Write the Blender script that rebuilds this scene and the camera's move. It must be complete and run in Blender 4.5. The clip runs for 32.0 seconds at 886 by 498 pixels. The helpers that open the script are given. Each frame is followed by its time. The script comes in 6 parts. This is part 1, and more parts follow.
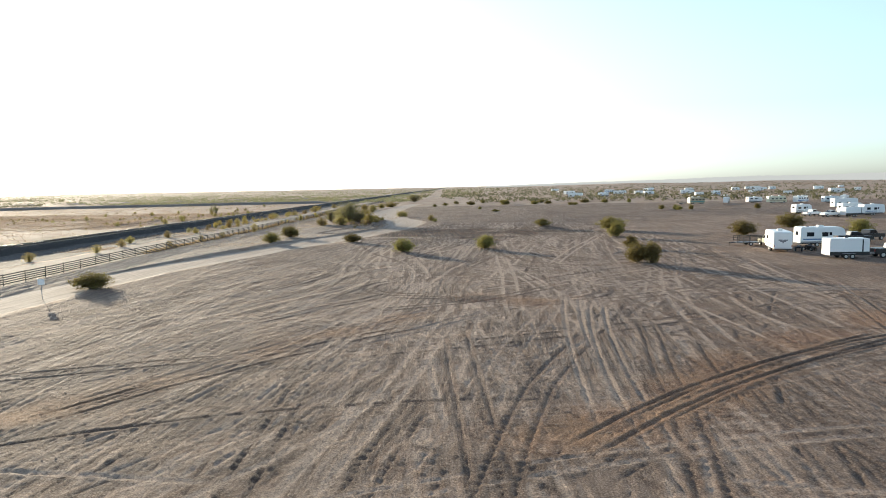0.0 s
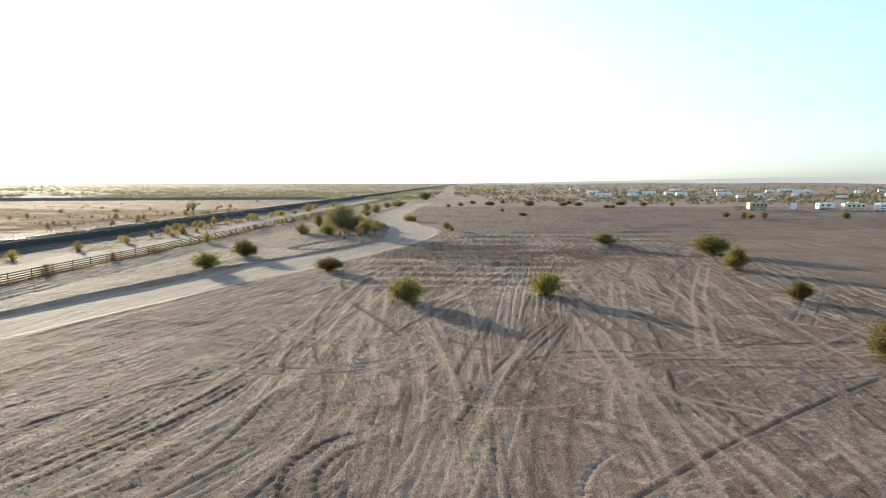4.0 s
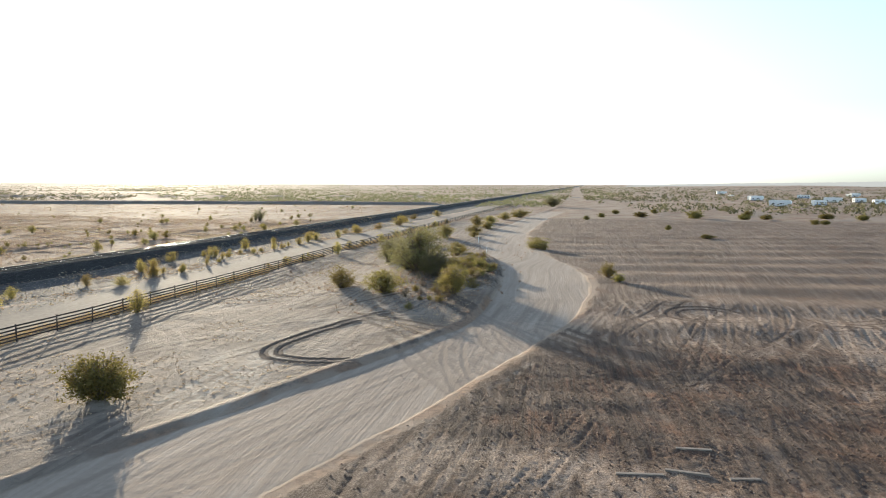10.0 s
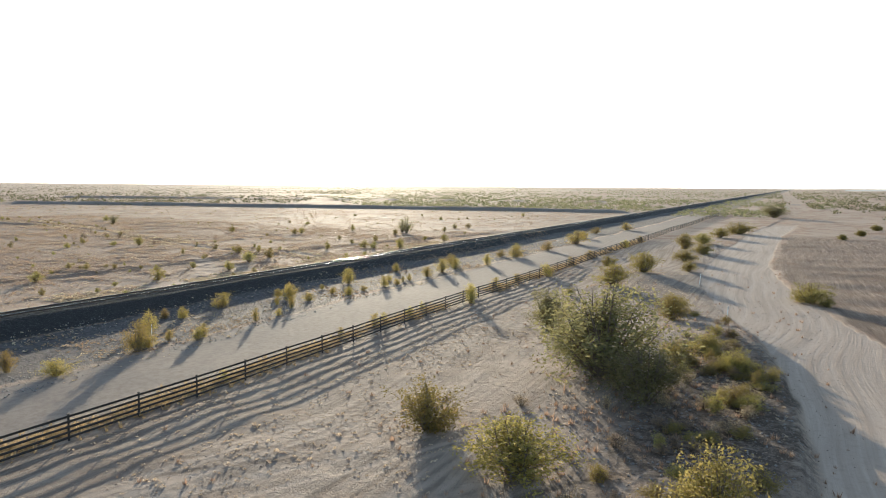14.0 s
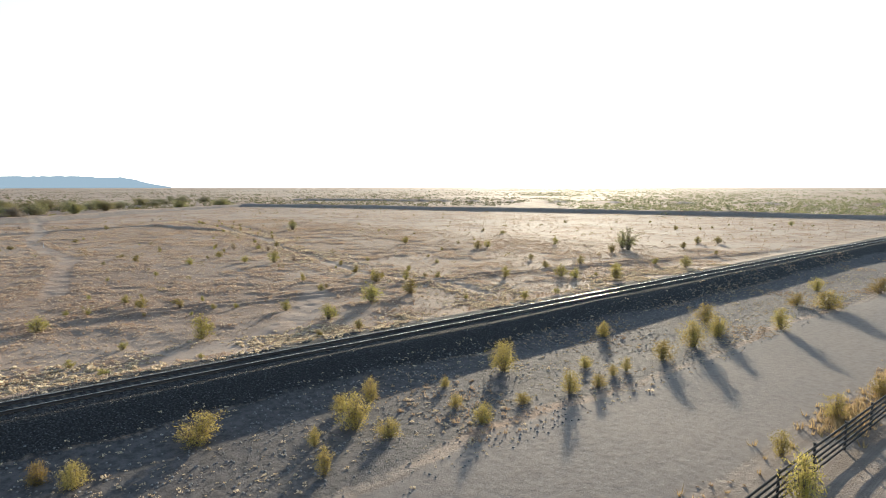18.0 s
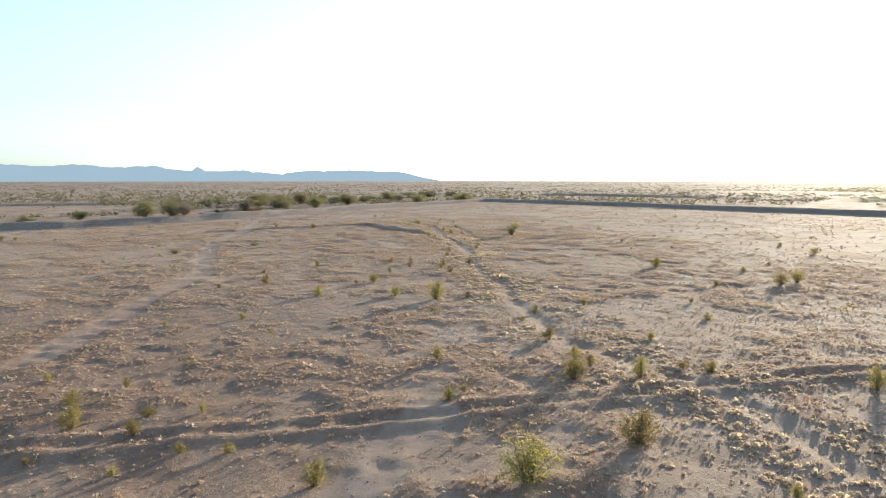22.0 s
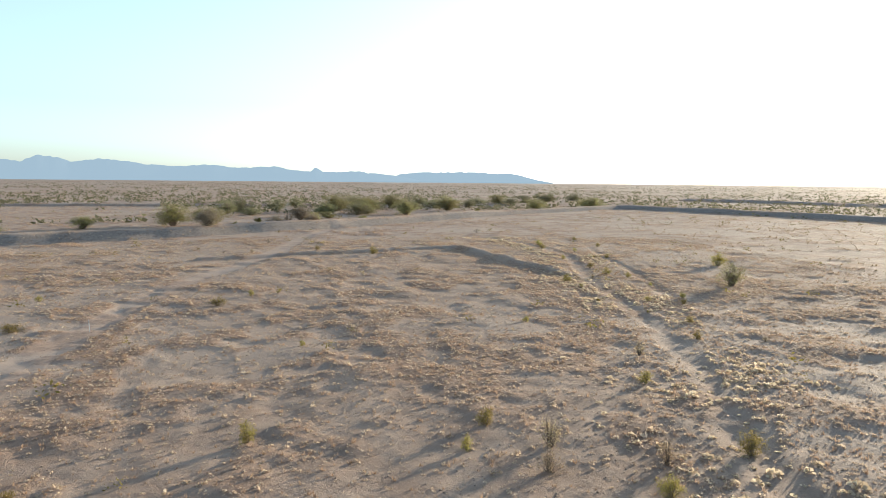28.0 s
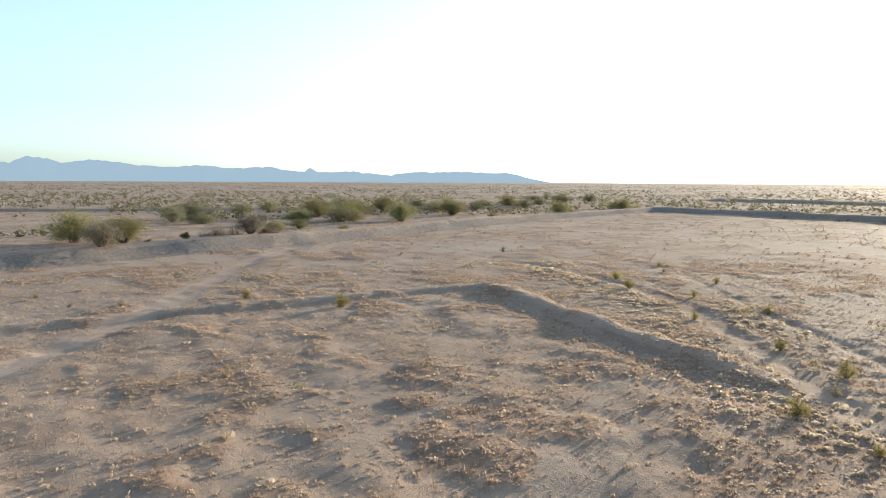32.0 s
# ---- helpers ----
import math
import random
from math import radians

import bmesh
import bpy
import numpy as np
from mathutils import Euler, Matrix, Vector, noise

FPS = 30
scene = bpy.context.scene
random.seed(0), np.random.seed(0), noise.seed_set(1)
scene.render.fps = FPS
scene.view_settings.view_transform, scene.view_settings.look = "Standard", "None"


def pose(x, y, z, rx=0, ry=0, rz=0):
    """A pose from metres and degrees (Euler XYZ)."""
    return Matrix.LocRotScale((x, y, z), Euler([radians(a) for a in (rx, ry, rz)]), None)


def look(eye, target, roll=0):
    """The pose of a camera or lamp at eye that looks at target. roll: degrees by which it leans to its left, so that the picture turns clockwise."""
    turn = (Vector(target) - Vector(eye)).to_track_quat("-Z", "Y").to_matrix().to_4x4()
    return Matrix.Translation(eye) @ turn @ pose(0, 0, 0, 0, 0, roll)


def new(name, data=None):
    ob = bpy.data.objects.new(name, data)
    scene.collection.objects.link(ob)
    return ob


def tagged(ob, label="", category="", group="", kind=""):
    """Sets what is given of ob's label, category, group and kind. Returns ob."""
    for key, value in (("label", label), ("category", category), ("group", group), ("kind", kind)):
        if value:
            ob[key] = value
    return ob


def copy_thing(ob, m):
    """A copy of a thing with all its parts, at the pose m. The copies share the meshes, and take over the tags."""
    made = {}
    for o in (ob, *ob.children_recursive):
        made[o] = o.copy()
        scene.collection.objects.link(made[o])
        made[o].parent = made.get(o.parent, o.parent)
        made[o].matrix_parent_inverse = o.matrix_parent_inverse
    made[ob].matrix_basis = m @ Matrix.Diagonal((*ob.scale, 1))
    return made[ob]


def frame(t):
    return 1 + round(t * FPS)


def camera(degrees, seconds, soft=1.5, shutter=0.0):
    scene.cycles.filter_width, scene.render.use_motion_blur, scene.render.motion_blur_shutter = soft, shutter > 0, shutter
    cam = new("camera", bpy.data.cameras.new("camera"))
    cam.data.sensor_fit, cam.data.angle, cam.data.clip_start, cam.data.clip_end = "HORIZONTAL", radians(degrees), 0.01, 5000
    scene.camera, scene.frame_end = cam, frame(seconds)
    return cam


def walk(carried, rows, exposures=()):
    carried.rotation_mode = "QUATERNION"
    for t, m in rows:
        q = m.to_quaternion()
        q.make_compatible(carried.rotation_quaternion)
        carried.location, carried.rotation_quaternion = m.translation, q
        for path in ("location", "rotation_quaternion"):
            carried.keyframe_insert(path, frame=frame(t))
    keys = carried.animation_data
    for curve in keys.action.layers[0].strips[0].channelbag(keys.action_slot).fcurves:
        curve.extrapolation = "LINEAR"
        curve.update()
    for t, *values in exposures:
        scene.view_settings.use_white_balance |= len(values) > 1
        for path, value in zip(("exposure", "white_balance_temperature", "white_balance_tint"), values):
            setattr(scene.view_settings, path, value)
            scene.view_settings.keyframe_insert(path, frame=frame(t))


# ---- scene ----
EXPOSURES = [(0.0, 1.4, 6100, 7), (14.0, 1.42, 6100, 7), (24.0, 1.52, 6100, 7), (32.0, 1.52, 6100, 7)]
cam = camera(67.99, 32.0, soft=0.9)
# seconds, place, tilt, lean and heading of the flying camera
PATH = [
    (0.0, 0.00, 0.00, 10.66, 84.52, -1.03, 0.06),
    (0.5, -0.22, 5.46, 10.89, 84.26, -0.86, 0.19),
    (1.0, -0.48, 10.94, 10.99, 84.17, -0.76, 0.30),
    (1.5, -0.78, 16.55, 11.00, 84.20, -0.74, 0.35),
    (2.0, -1.11, 22.26, 11.04, 84.21, -0.66, 0.33),
    (2.5, -1.42, 27.96, 11.08, 84.23, -0.58, 0.35),
    (3.0, -1.68, 33.63, 11.11, 84.23, -0.42, 0.46),
    (3.5, -1.95, 39.27, 11.13, 84.21, -0.14, 0.65),
    (5.5, -2.56, 62.57, 11.60, 84.07, 0.25, 1.51),
    (6.0, -3.05, 68.16, 11.59, 84.17, 0.25, 1.56),
    (6.5, -3.58, 73.75, 11.60, 84.24, 0.27, 1.62),
    (7.0, -4.11, 79.34, 11.60, 84.31, 0.30, 2.02),
    (7.5, -4.60, 84.84, 11.60, 84.36, 0.32, 3.16),
    (8.0, -5.04, 90.20, 11.61, 84.39, 0.33, 4.80),
    (8.5, -5.56, 95.62, 11.64, 84.41, 0.33, 6.49),
    (9.0, -6.22, 101.15, 11.70, 84.41, 0.30, 8.14),
    (9.5, -6.97, 106.56, 11.90, 84.33, 0.28, 9.75),
    (10.0, -7.81, 111.92, 12.15, 84.25, 0.28, 11.40),
    (10.5, -8.81, 117.29, 12.37, 84.20, 0.36, 13.09),
    (11.0, -9.88, 122.58, 12.51, 84.19, 0.36, 14.83),
    (11.5, -10.99, 127.81, 12.61, 84.20, 0.33, 16.61),
    (12.0, -12.17, 133.06, 12.66, 84.20, 0.40, 18.48),
    (12.5, -13.47, 138.28, 12.65, 84.28, 0.46, 20.49),
    (13.0, -14.92, 143.44, 12.62, 84.37, 0.47, 22.59),
    (13.5, -16.56, 148.55, 12.62, 84.37, 0.46, 24.75),
    (14.0, -18.42, 153.65, 12.60, 84.41, 0.46, 26.99),
    (14.5, -20.44, 158.76, 12.53, 84.50, 0.46, 29.29),
    (16.5, -30.41, 177.33, 12.19, 84.48, 0.01, 38.22),
    (17.0, -33.20, 181.76, 12.06, 84.58, 0.03, 40.78),
    (17.5, -36.15, 186.19, 12.01, 84.58, -0.00, 43.49),
    (18.0, -39.33, 190.51, 12.04, 84.51, -0.03, 46.20),
    (18.5, -42.72, 194.70, 12.11, 84.39, -0.01, 48.94),
    (19.0, -46.29, 198.71, 12.16, 84.25, 0.03, 51.70),
    (19.5, -49.99, 202.51, 12.16, 84.16, 0.07, 54.42),
    (20.0, -53.74, 206.15, 12.11, 84.14, 0.06, 57.15),
    (20.5, -57.60, 209.70, 12.06, 84.13, -0.02, 60.06),
    (21.0, -61.62, 212.98, 12.07, 84.09, -0.08, 62.91),
    (21.5, -65.77, 215.92, 12.13, 84.01, -0.02, 65.67),
    (22.0, -70.15, 218.67, 12.15, 83.95, 0.01, 68.43),
    (22.5, -74.77, 221.28, 12.05, 83.94, 0.10, 71.25),
    (23.0, -79.53, 223.70, 11.89, 83.97, 0.20, 74.05),
    (23.5, -84.40, 225.90, 11.73, 83.98, 0.24, 76.42),
    (24.0, -89.40, 227.87, 11.52, 84.08, 0.25, 77.63),
    (24.5, -94.52, 229.60, 11.24, 84.34, 0.20, 77.95),
    (25.0, -99.73, 231.14, 11.12, 84.42, 0.34, 78.04),
    (25.5, -104.91, 232.51, 11.17, 84.32, 0.49, 78.07),
    (27.5, -127.23, 237.47, 11.46, 84.12, 0.53, 78.11),
    (28.0, -132.77, 238.40, 11.42, 84.09, 0.54, 78.09),
    (28.5, -138.34, 239.33, 11.37, 84.02, 0.60, 78.08),
    (29.0, -143.92, 240.22, 11.26, 84.03, 0.65, 78.06),
    (29.5, -149.54, 241.07, 11.12, 84.11, 0.65, 78.00),
    (30.0, -155.18, 241.89, 11.02, 84.14, 0.61, 77.92),
    (30.5, -160.84, 242.75, 10.95, 84.17, 0.50, 77.87),
    (31.0, -166.50, 243.62, 10.91, 84.17, 0.39, 77.83),
    (31.5, -172.21, 244.49, 10.91, 84.12, 0.33, 77.78),
    (32.0, -177.95, 245.39, 10.89, 84.08, 0.28, 77.73),
]
walk(cam, [(t, pose(x, y, z, tilt, 0, turn) @ pose(0, 0, 0, 0, 0, lean)) for t, x, y, z, tilt, lean, turn in PATH], EXPOSURES)

# ---- daylight: a low sun in a clear sky ----
SUN_AZ, SUN_EL = 35.0, 7.8          # degrees to the left of +y, and above the horizon
world = bpy.data.worlds.new("world")
scene.world = world
world.use_nodes = True
wn = world.node_tree.nodes
sky = wn.new("ShaderNodeTexSky")
sky.sky_type, sky.sun_disc = "NISHITA", False
sky.sun_elevation, sky.sun_rotation = radians(SUN_EL), radians(-SUN_AZ)
sky.air_density, sky.dust_density, sky.ozone_density = 1.0, 1.0, 2.5
wn["Background"].inputs["Strength"].default_value = 0.15
thin = wn.new("ShaderNodeHueSaturation")
thin.inputs["Saturation"].default_value = 0.5
world.node_tree.links.new(sky.outputs[0], thin.inputs["Color"])
clear = wn.new("ShaderNodeMixRGB")
clear.blend_type = "MULTIPLY"
clear.inputs[0].default_value, clear.inputs[2].default_value = 1.0, (0.87, 0.98, 1.06, 1.0)
world.node_tree.links.new(thin.outputs[0], clear.inputs[1])
world.node_tree.links.new(clear.outputs[0], wn["Background"].inputs["Color"])
sun_data = bpy.data.lights.new("sun", "SUN")
sun_data.energy, sun_data.angle, sun_data.color = 4.4, radians(0.55), (1.0, 0.82, 0.58)
sun = new("sun", sun_data)
to_sun = Vector((-math.sin(radians(SUN_AZ)) * math.cos(radians(SUN_EL)), math.cos(radians(SUN_AZ)) * math.cos(radians(SUN_EL)), math.sin(radians(SUN_EL))))
sun.matrix_world = look((0, 0, 60), Vector((0, 0, 60)) - to_sun)


# ---- materials ----
class Mat:
    """A node material with short ways to add nodes."""

    def __init__(self, name):
        self.m = bpy.data.materials.new(name)
        self.m.use_nodes = True
        self.t = self.m.node_tree
        self.bsdf = self.t.nodes["Principled BSDF"]
        self.out = self.t.nodes["Material Output"]

    def node(self, kind, props=None, **inputs):
        n = self.t.nodes.new("ShaderNode" + kind)
        for k, v in (props or {}).items():
            setattr(n, k, v)
        for k, v in inputs.items():
            self.put(n.inputs[k.replace("_", " ")], v)
        return n

    def put(self, socket, v):
        if hasattr(v, "outputs"):
            v = v.outputs[0]
        if isinstance(v, bpy.types.NodeSocket):
            self.t.links.new(v, socket)
        else:
            socket.default_value = (*v, 1.0) if isinstance(v, tuple) and len(v) == 3 and socket.type == "RGBA" else v

    def set(self, **inputs):
        for k, v in inputs.items():
            self.put(self.bsdf.inputs[k.replace("_", " ")], v)
        return self

    def noise(self, scale, vec=None, detail=4.0, rough=0.55, distortion=0.0):
        n = self.node("TexNoise", Scale=scale, Detail=detail, Roughness=rough, Distortion=distortion)
        if vec is not None:
            self.put(n.inputs["Vector"], vec)
        return n.outputs[0]

    def spot(self, scale=(1, 1, 1), turn=0.0):
        """Object coordinates, turned and scaled."""
        c = self.node("TexCoord").outputs["Object"]
        return self.node("Mapping", Vector=c, Rotation=(0, 0, radians(turn)), Scale=scale).outputs[0]

    def math(self, op, a, b=0.5):
        n = self.node("Math", {"operation": op})
        self.put(n.inputs[0], a)
        self.put(n.inputs[1], b)
        return n.outputs[0]

    def ramp(self, v, lo, hi):
        n = self.node("MapRange", {"clamp": True})
        for k, w in (("Value", v), ("From Min", lo), ("From Max", hi)):
            self.put(n.inputs[k], w)
        return n.outputs[0]

    def mix(self, f, a, b, kind="MIX"):
        n = self.node("MixRGB", {"blend_type": kind})
        for i, v in enumerate((f, a, b)):
            self.put(n.inputs[i], v)
        return n.outputs[0]

    def bump(self, height, strength=0.5, distance=0.05, normal=None):
        n = self.node("Bump", Strength=strength, Distance=distance, Height=height)
        if normal is not None:
            self.put(n.inputs["Normal"], normal)
        return n.outputs[0]

    def attr(self, name):
        return self.node("Attribute", {"attribute_name": name}).outputs["Fac"]


def plain(name, color, rough=0.6, metal=0.0, scale=6.0, vary=0.25, bump=0.15):
    """A painted or raw surface with two scales of variation."""
    m = Mat(name)
    big, fine = m.noise(scale * 0.2), m.noise(scale * 4, detail=6)
    dark = tuple(c * (1 - vary) for c in color)
    col = m.mix(m.ramp(big, 0.35, 0.65), dark, color)
    col = m.mix(m.math("MULTIPLY", m.ramp(fine, 0.45, 0.75), vary), col, tuple(c * 0.6 for c in color))
    m.set(Base_Color=col, Roughness=rough, Metallic=metal, Normal=m.bump(fine, bump, 0.01))
    return m.m


def foliage(name, a, b, through_light=0.45):
    """Small leaves: two greens mixed leaf by leaf, part of the light passing through."""
    m = Mat(name)
    r = m.node("NewGeometry").outputs["Random Per Island"]
    o = m.node("ObjectInfo").outputs["Random"]
    col = m.mix(r, a, b)
    hsv = m.node("HueSaturation", Color=col, Value=m.math("ADD", m.math("MULTIPLY", o, 0.5), 0.75), Hue=m.math("ADD", m.math("MULTIPLY", o, 0.03), 0.485))
    m.set(Base_Color=hsv.outputs[0], Roughness=0.8)
    m.bsdf.inputs["Specular IOR Level"].default_value = 0.12
    tr = m.node("BsdfTranslucent", Color=hsv.outputs[0])
    mx = m.node("MixShader")
    m.put(mx.inputs[0], through_light)
    m.put(mx.inputs[1], m.bsdf.outputs[0])
    m.put(mx.inputs[2], tr.outputs[0])
    m.put(m.out.inputs["Surface"], mx.outputs[0])
    return m.m


def ground_material():
    m = Mat("desert_ground")
    field, road, pale, ballast, path, bank, litter, pale_glint, damp, cover = (m.attr(k) for k in ("field", "road", "pale", "ballast", "path", "bank", "litter", "pale_glint", "damp", "cover"))
    strip, tone = m.attr("strip"), m.attr("tone")
    p = m.spot()
    broad, mid, fine, grit = m.noise(0.035, p, 3), m.noise(0.28, p, 5, 0.6), m.noise(2.2, p, 6, 0.68), m.noise(13.0, p, 4, 0.65)

    def warped(scale, amount, turn):
        """Coordinates that wander, so that wheel tracks bend."""
        n = m.node("TexNoise", Vector=m.spot((1, 1, 1), turn), Scale=scale, Detail=1.0)
        off = m.node("VectorMath", {"operation": "MULTIPLY_ADD"})
        for i, v in enumerate((n.outputs["Color"], (amount, amount, 0), p)):
            m.put(off.inputs[i], v)
        return off.outputs[0]

    def tracks(vec, turn, seed, across=2.4, length=0.06, detail=6):
        """Streaks that run one way."""
        v = m.node("Mapping", Vector=vec, Rotation=(0, 0, radians(turn)), Location=(seed, seed * 3, seed), Scale=(across, length, 1))
        return m.noise(1.0, v.outputs[0], detail, 0.72)

    rough = m.math("MULTIPLY", m.math("SUBTRACT", mid), 0.9)
    # open desert: pinkish tan hardpan with greyer gravel patches
    patch = m.ramp(m.math("ADD", cover, m.math("MULTIPLY", m.math("SUBTRACT", fine), 0.9)), 0.2, 0.85)
    bare = m.mix(m.ramp(mid, 0.42, 0.6), (0.325, 0.243, 0.182), (0.255, 0.182, 0.134))
    bare = m.mix(m.ramp(broad, 0.45, 0.6), bare, (0.325, 0.253, 0.197))
    grown = m.mix(m.ramp(mid, 0.4, 0.6), (0.325, 0.222, 0.156), (0.265, 0.175, 0.12))
    grown = m.mix(m.math("MULTIPLY", m.ramp(fine, 0.46, 0.64), 0.75), grown, (0.165, 0.115, 0.085))
    desert = m.mix(patch, bare, grown)
    desert = m.mix(m.math("MULTIPLY", m.ramp(grit, 0.5, 0.66), 0.4), desert, (0.19, 0.15, 0.122))
    desert = m.mix(m.math("MULTIPLY", m.ramp(m.math("ADD", m.attr("rust"), rough), 0.3, 0.9), 0.6), desert, m.mix(m.ramp(fine, 0.42, 0.62), (0.225, 0.15, 0.108), (0.15, 0.1, 0.074)))
    # field of brown dirt, combed by wheels in several directions
    w1, w2 = warped(0.012, 14.0, 0), warped(0.02, 9.0, 70)
    worn = m.node("CombineXYZ", X=m.math("ADD", m.math("MULTIPLY", m.attr("flow"), 3.4), m.math("MULTIPLY", mid, 0.9)), Y=m.math("MULTIPLY", m.attr("along"), 0.07), Z=0.0)
    worn2 = m.node("CombineXYZ", X=m.math("ADD", m.math("MULTIPLY", m.attr("flow"), 0.8), m.math("MULTIPLY", mid, 0.5)), Y=m.math("MULTIPLY", m.attr("along"), 0.05), Z=7.0)
    combs = [m.noise(1.0, worn.outputs[0], 8, 0.8), m.mix(0.5, m.noise(1.0, worn2.outputs[0], 8, 0.85), m.noise(1.4, worn.outputs[0], 7, 0.8)), tracks(w2, -34, 7.7), tracks(w2, 84, 11.3), tracks(w2, 12, 5.9, 1.4)]
    pick = [m.ramp(m.noise(sc, m.spot((1, 1, 1), tn), 2), 0.46, 0.54) for sc, tn in ((0.045, 0), (0.033, 57), (0.055, 20), (0.04, 110))]
    comb = m.mix(pick[0], combs[0], m.mix(m.math("MULTIPLY", pick[1], 0.5), combs[1], combs[2]))
    comb = m.mix(m.math("MULTIPLY", pick[2], 0.45), comb, combs[3])
    comb = m.mix(m.math("MULTIPLY", pick[3], 0.4), comb, combs[4])
    dirt = m.mix(m.ramp(comb, 0.42, 0.58), (0.105, 0.071, 0.053), (0.33, 0.245, 0.186))
    dirt = m.mix(m.math("MULTIPLY", m.ramp(m.noise(0.06, p, 4, 0.6), 0.5, 0.62), 0.6), dirt, (0.11, 0.074, 0.055))
    dirt = m.mix(m.math("MULTIPLY", m.ramp(mid, 0.5, 0.66), 0.6), dirt, (0.185, 0.108, 0.07))
    # each wheel left its own tone: pale dust pressed flat or darker dirt turned up
    dirt = m.mix(m.math("MULTIPLY", m.ramp(tone, 0.05, 0.7), 0.85), dirt, (0.42, 0.32, 0.246))
    dirt = m.mix(m.math("MULTIPLY", m.ramp(tone, -0.05, -0.8), 0.8), dirt, (0.085, 0.056, 0.042))
    dirt = m.mix(m.math("MULTIPLY", m.ramp(m.math("ADD", m.attr("ochre"), m.math("MULTIPLY", m.math("SUBTRACT", fine), 1.1)), 0.25, 0.8), 0.75), dirt, m.mix(m.ramp(mid, 0.4, 0.6), (0.30, 0.165, 0.085), (0.20, 0.105, 0.06)))
    dirt = m.mix(m.math("MULTIPLY", m.ramp(fine, 0.5, 0.68), 0.5), dirt, (0.10, 0.068, 0.05))
    dirt = m.mix(m.math("MULTIPLY", m.ramp(grit, 0.47, 0.63), 0.6), dirt, (0.075, 0.051, 0.039))
    dirt = m.mix(m.math("MULTIPLY", m.ramp(grit, 0.5, 0.36), 0.4), dirt, (0.42, 0.325, 0.25))
    # graded road, pale sand between road and fence
    lane = tracks(warped(0.03, 6.0, 30), -14, 2.0, 1.3, 0.04)
    roadc = m.mix(m.ramp(lane, 0.38, 0.64), (0.375, 0.302, 0.243), (0.28, 0.22, 0.173))
    roadc = m.mix(m.math("MULTIPLY", m.ramp(tone, -0.1, -0.9), 0.6), roadc, (0.21, 0.163, 0.13))
    roadc = m.mix(m.math("MULTIPLY", m.ramp(fine, 0.5, 0.7), 0.5), roadc, (0.235, 0.185, 0.148))
    rut = m.mix(pick[1], tracks(w2, 26, 9.0, 1.7, 0.04), tracks(w1, -20, 4.0, 1.7, 0.05))
    sand = m.mix(m.ramp(rut, 0.45, 0.58), (0.275, 0.224, 0.182), (0.18, 0.142, 0.115))
    sand = m.mix(m.math("MULTIPLY", m.ramp(mid, 0.45, 0.62), 0.7), sand, (0.19, 0.142, 0.11))
    sand = m.mix(m.math("MULTIPLY", m.ramp(fine, 0.5, 0.68), 0.6), sand, (0.15, 0.118, 0.096))
    sand = m.mix(m.math("MULTIPLY", m.ramp(tone, 0.05, 0.9), 0.7), sand, (0.36, 0.295, 0.24))
    sand = m.mix(m.math("MULTIPLY", m.ramp(tone, -0.05, -0.9), 0.75), sand, (0.12, 0.092, 0.074))
    stone = m.node("TexVoronoi", Vector=p, Scale=9.0)
    stones = m.mix(m.ramp(stone.outputs["Distance"], 0.1, 0.6), (0.075, 0.07, 0.068), (0.03, 0.029, 0.029))
    rag = m.math("MULTIPLY", m.math("SUBTRACT", fine), 0.7)
    edge = lambda z: m.ramp(m.math("ADD", z, rag), 0.35, 0.65)
    ef, ep, er, eb = edge(field), edge(pale), edge(road), edge(ballast)
    col = m.mix(ef, desert, dirt)
    col = m.mix(ep, col, sand)
    # sun glint on the sand, painted as pale colour; also pale sand round bushes
    col = m.mix(m.math("MULTIPLY", m.math("MULTIPLY", edge(pale_glint), m.ramp(rut, 0.36, 0.56)), 0.95), col, m.mix(m.ramp(fine, 0.42, 0.62), (0.45, 0.385, 0.32), (0.32, 0.265, 0.215)))
    col = m.mix(m.math("MULTIPLY", m.math("MULTIPLY", ep, m.ramp(tone, -0.35, -0.75)), 0.85), col, (0.13, 0.1, 0.08))
    col = m.mix(m.math("MULTIPLY", edge(damp), 0.9), col, m.mix(m.ramp(comb, 0.45, 0.6), (0.066, 0.046, 0.036), m.mix(m.ramp(mid, 0.45, 0.6), (0.21, 0.15, 0.114), (0.2, 0.105, 0.065))))
    col = m.mix(m.math("MULTIPLY", edge(litter), m.ramp(fine, 0.28, 0.52)), col, m.mix(m.ramp(grit, 0.56, 0.66), (0.075, 0.056, 0.043), (0.24, 0.205, 0.175)))
    # levee faces greyer and darker: their shade is put into the soil colour
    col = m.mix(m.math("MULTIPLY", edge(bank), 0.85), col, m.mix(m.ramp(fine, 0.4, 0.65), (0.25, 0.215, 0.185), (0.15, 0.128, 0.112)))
    # grey gravel by the railway, with the bank's bluish shade painted into it
    col = m.mix(m.math("MULTIPLY", edge(strip), 0.92), col, m.mix(m.ramp(fine, 0.42, 0.62), (0.095, 0.09, 0.09), (0.045, 0.045, 0.048)))
    col = m.mix(m.math("MULTIPLY", edge(path), 0.24), col, m.mix(m.ramp(fine, 0.4, 0.65), (0.38, 0.295, 0.23), (0.31, 0.236, 0.182)))
    col = m.mix(m.math("MULTIPLY", edge(m.attr("lane")), 0.85), col, m.mix(m.ramp(fine, 0.4, 0.65), (0.19, 0.16, 0.138), (0.145, 0.121, 0.104)))
    col = m.mix(er, col, roadc)
    col = m.mix(eb, col, stones)
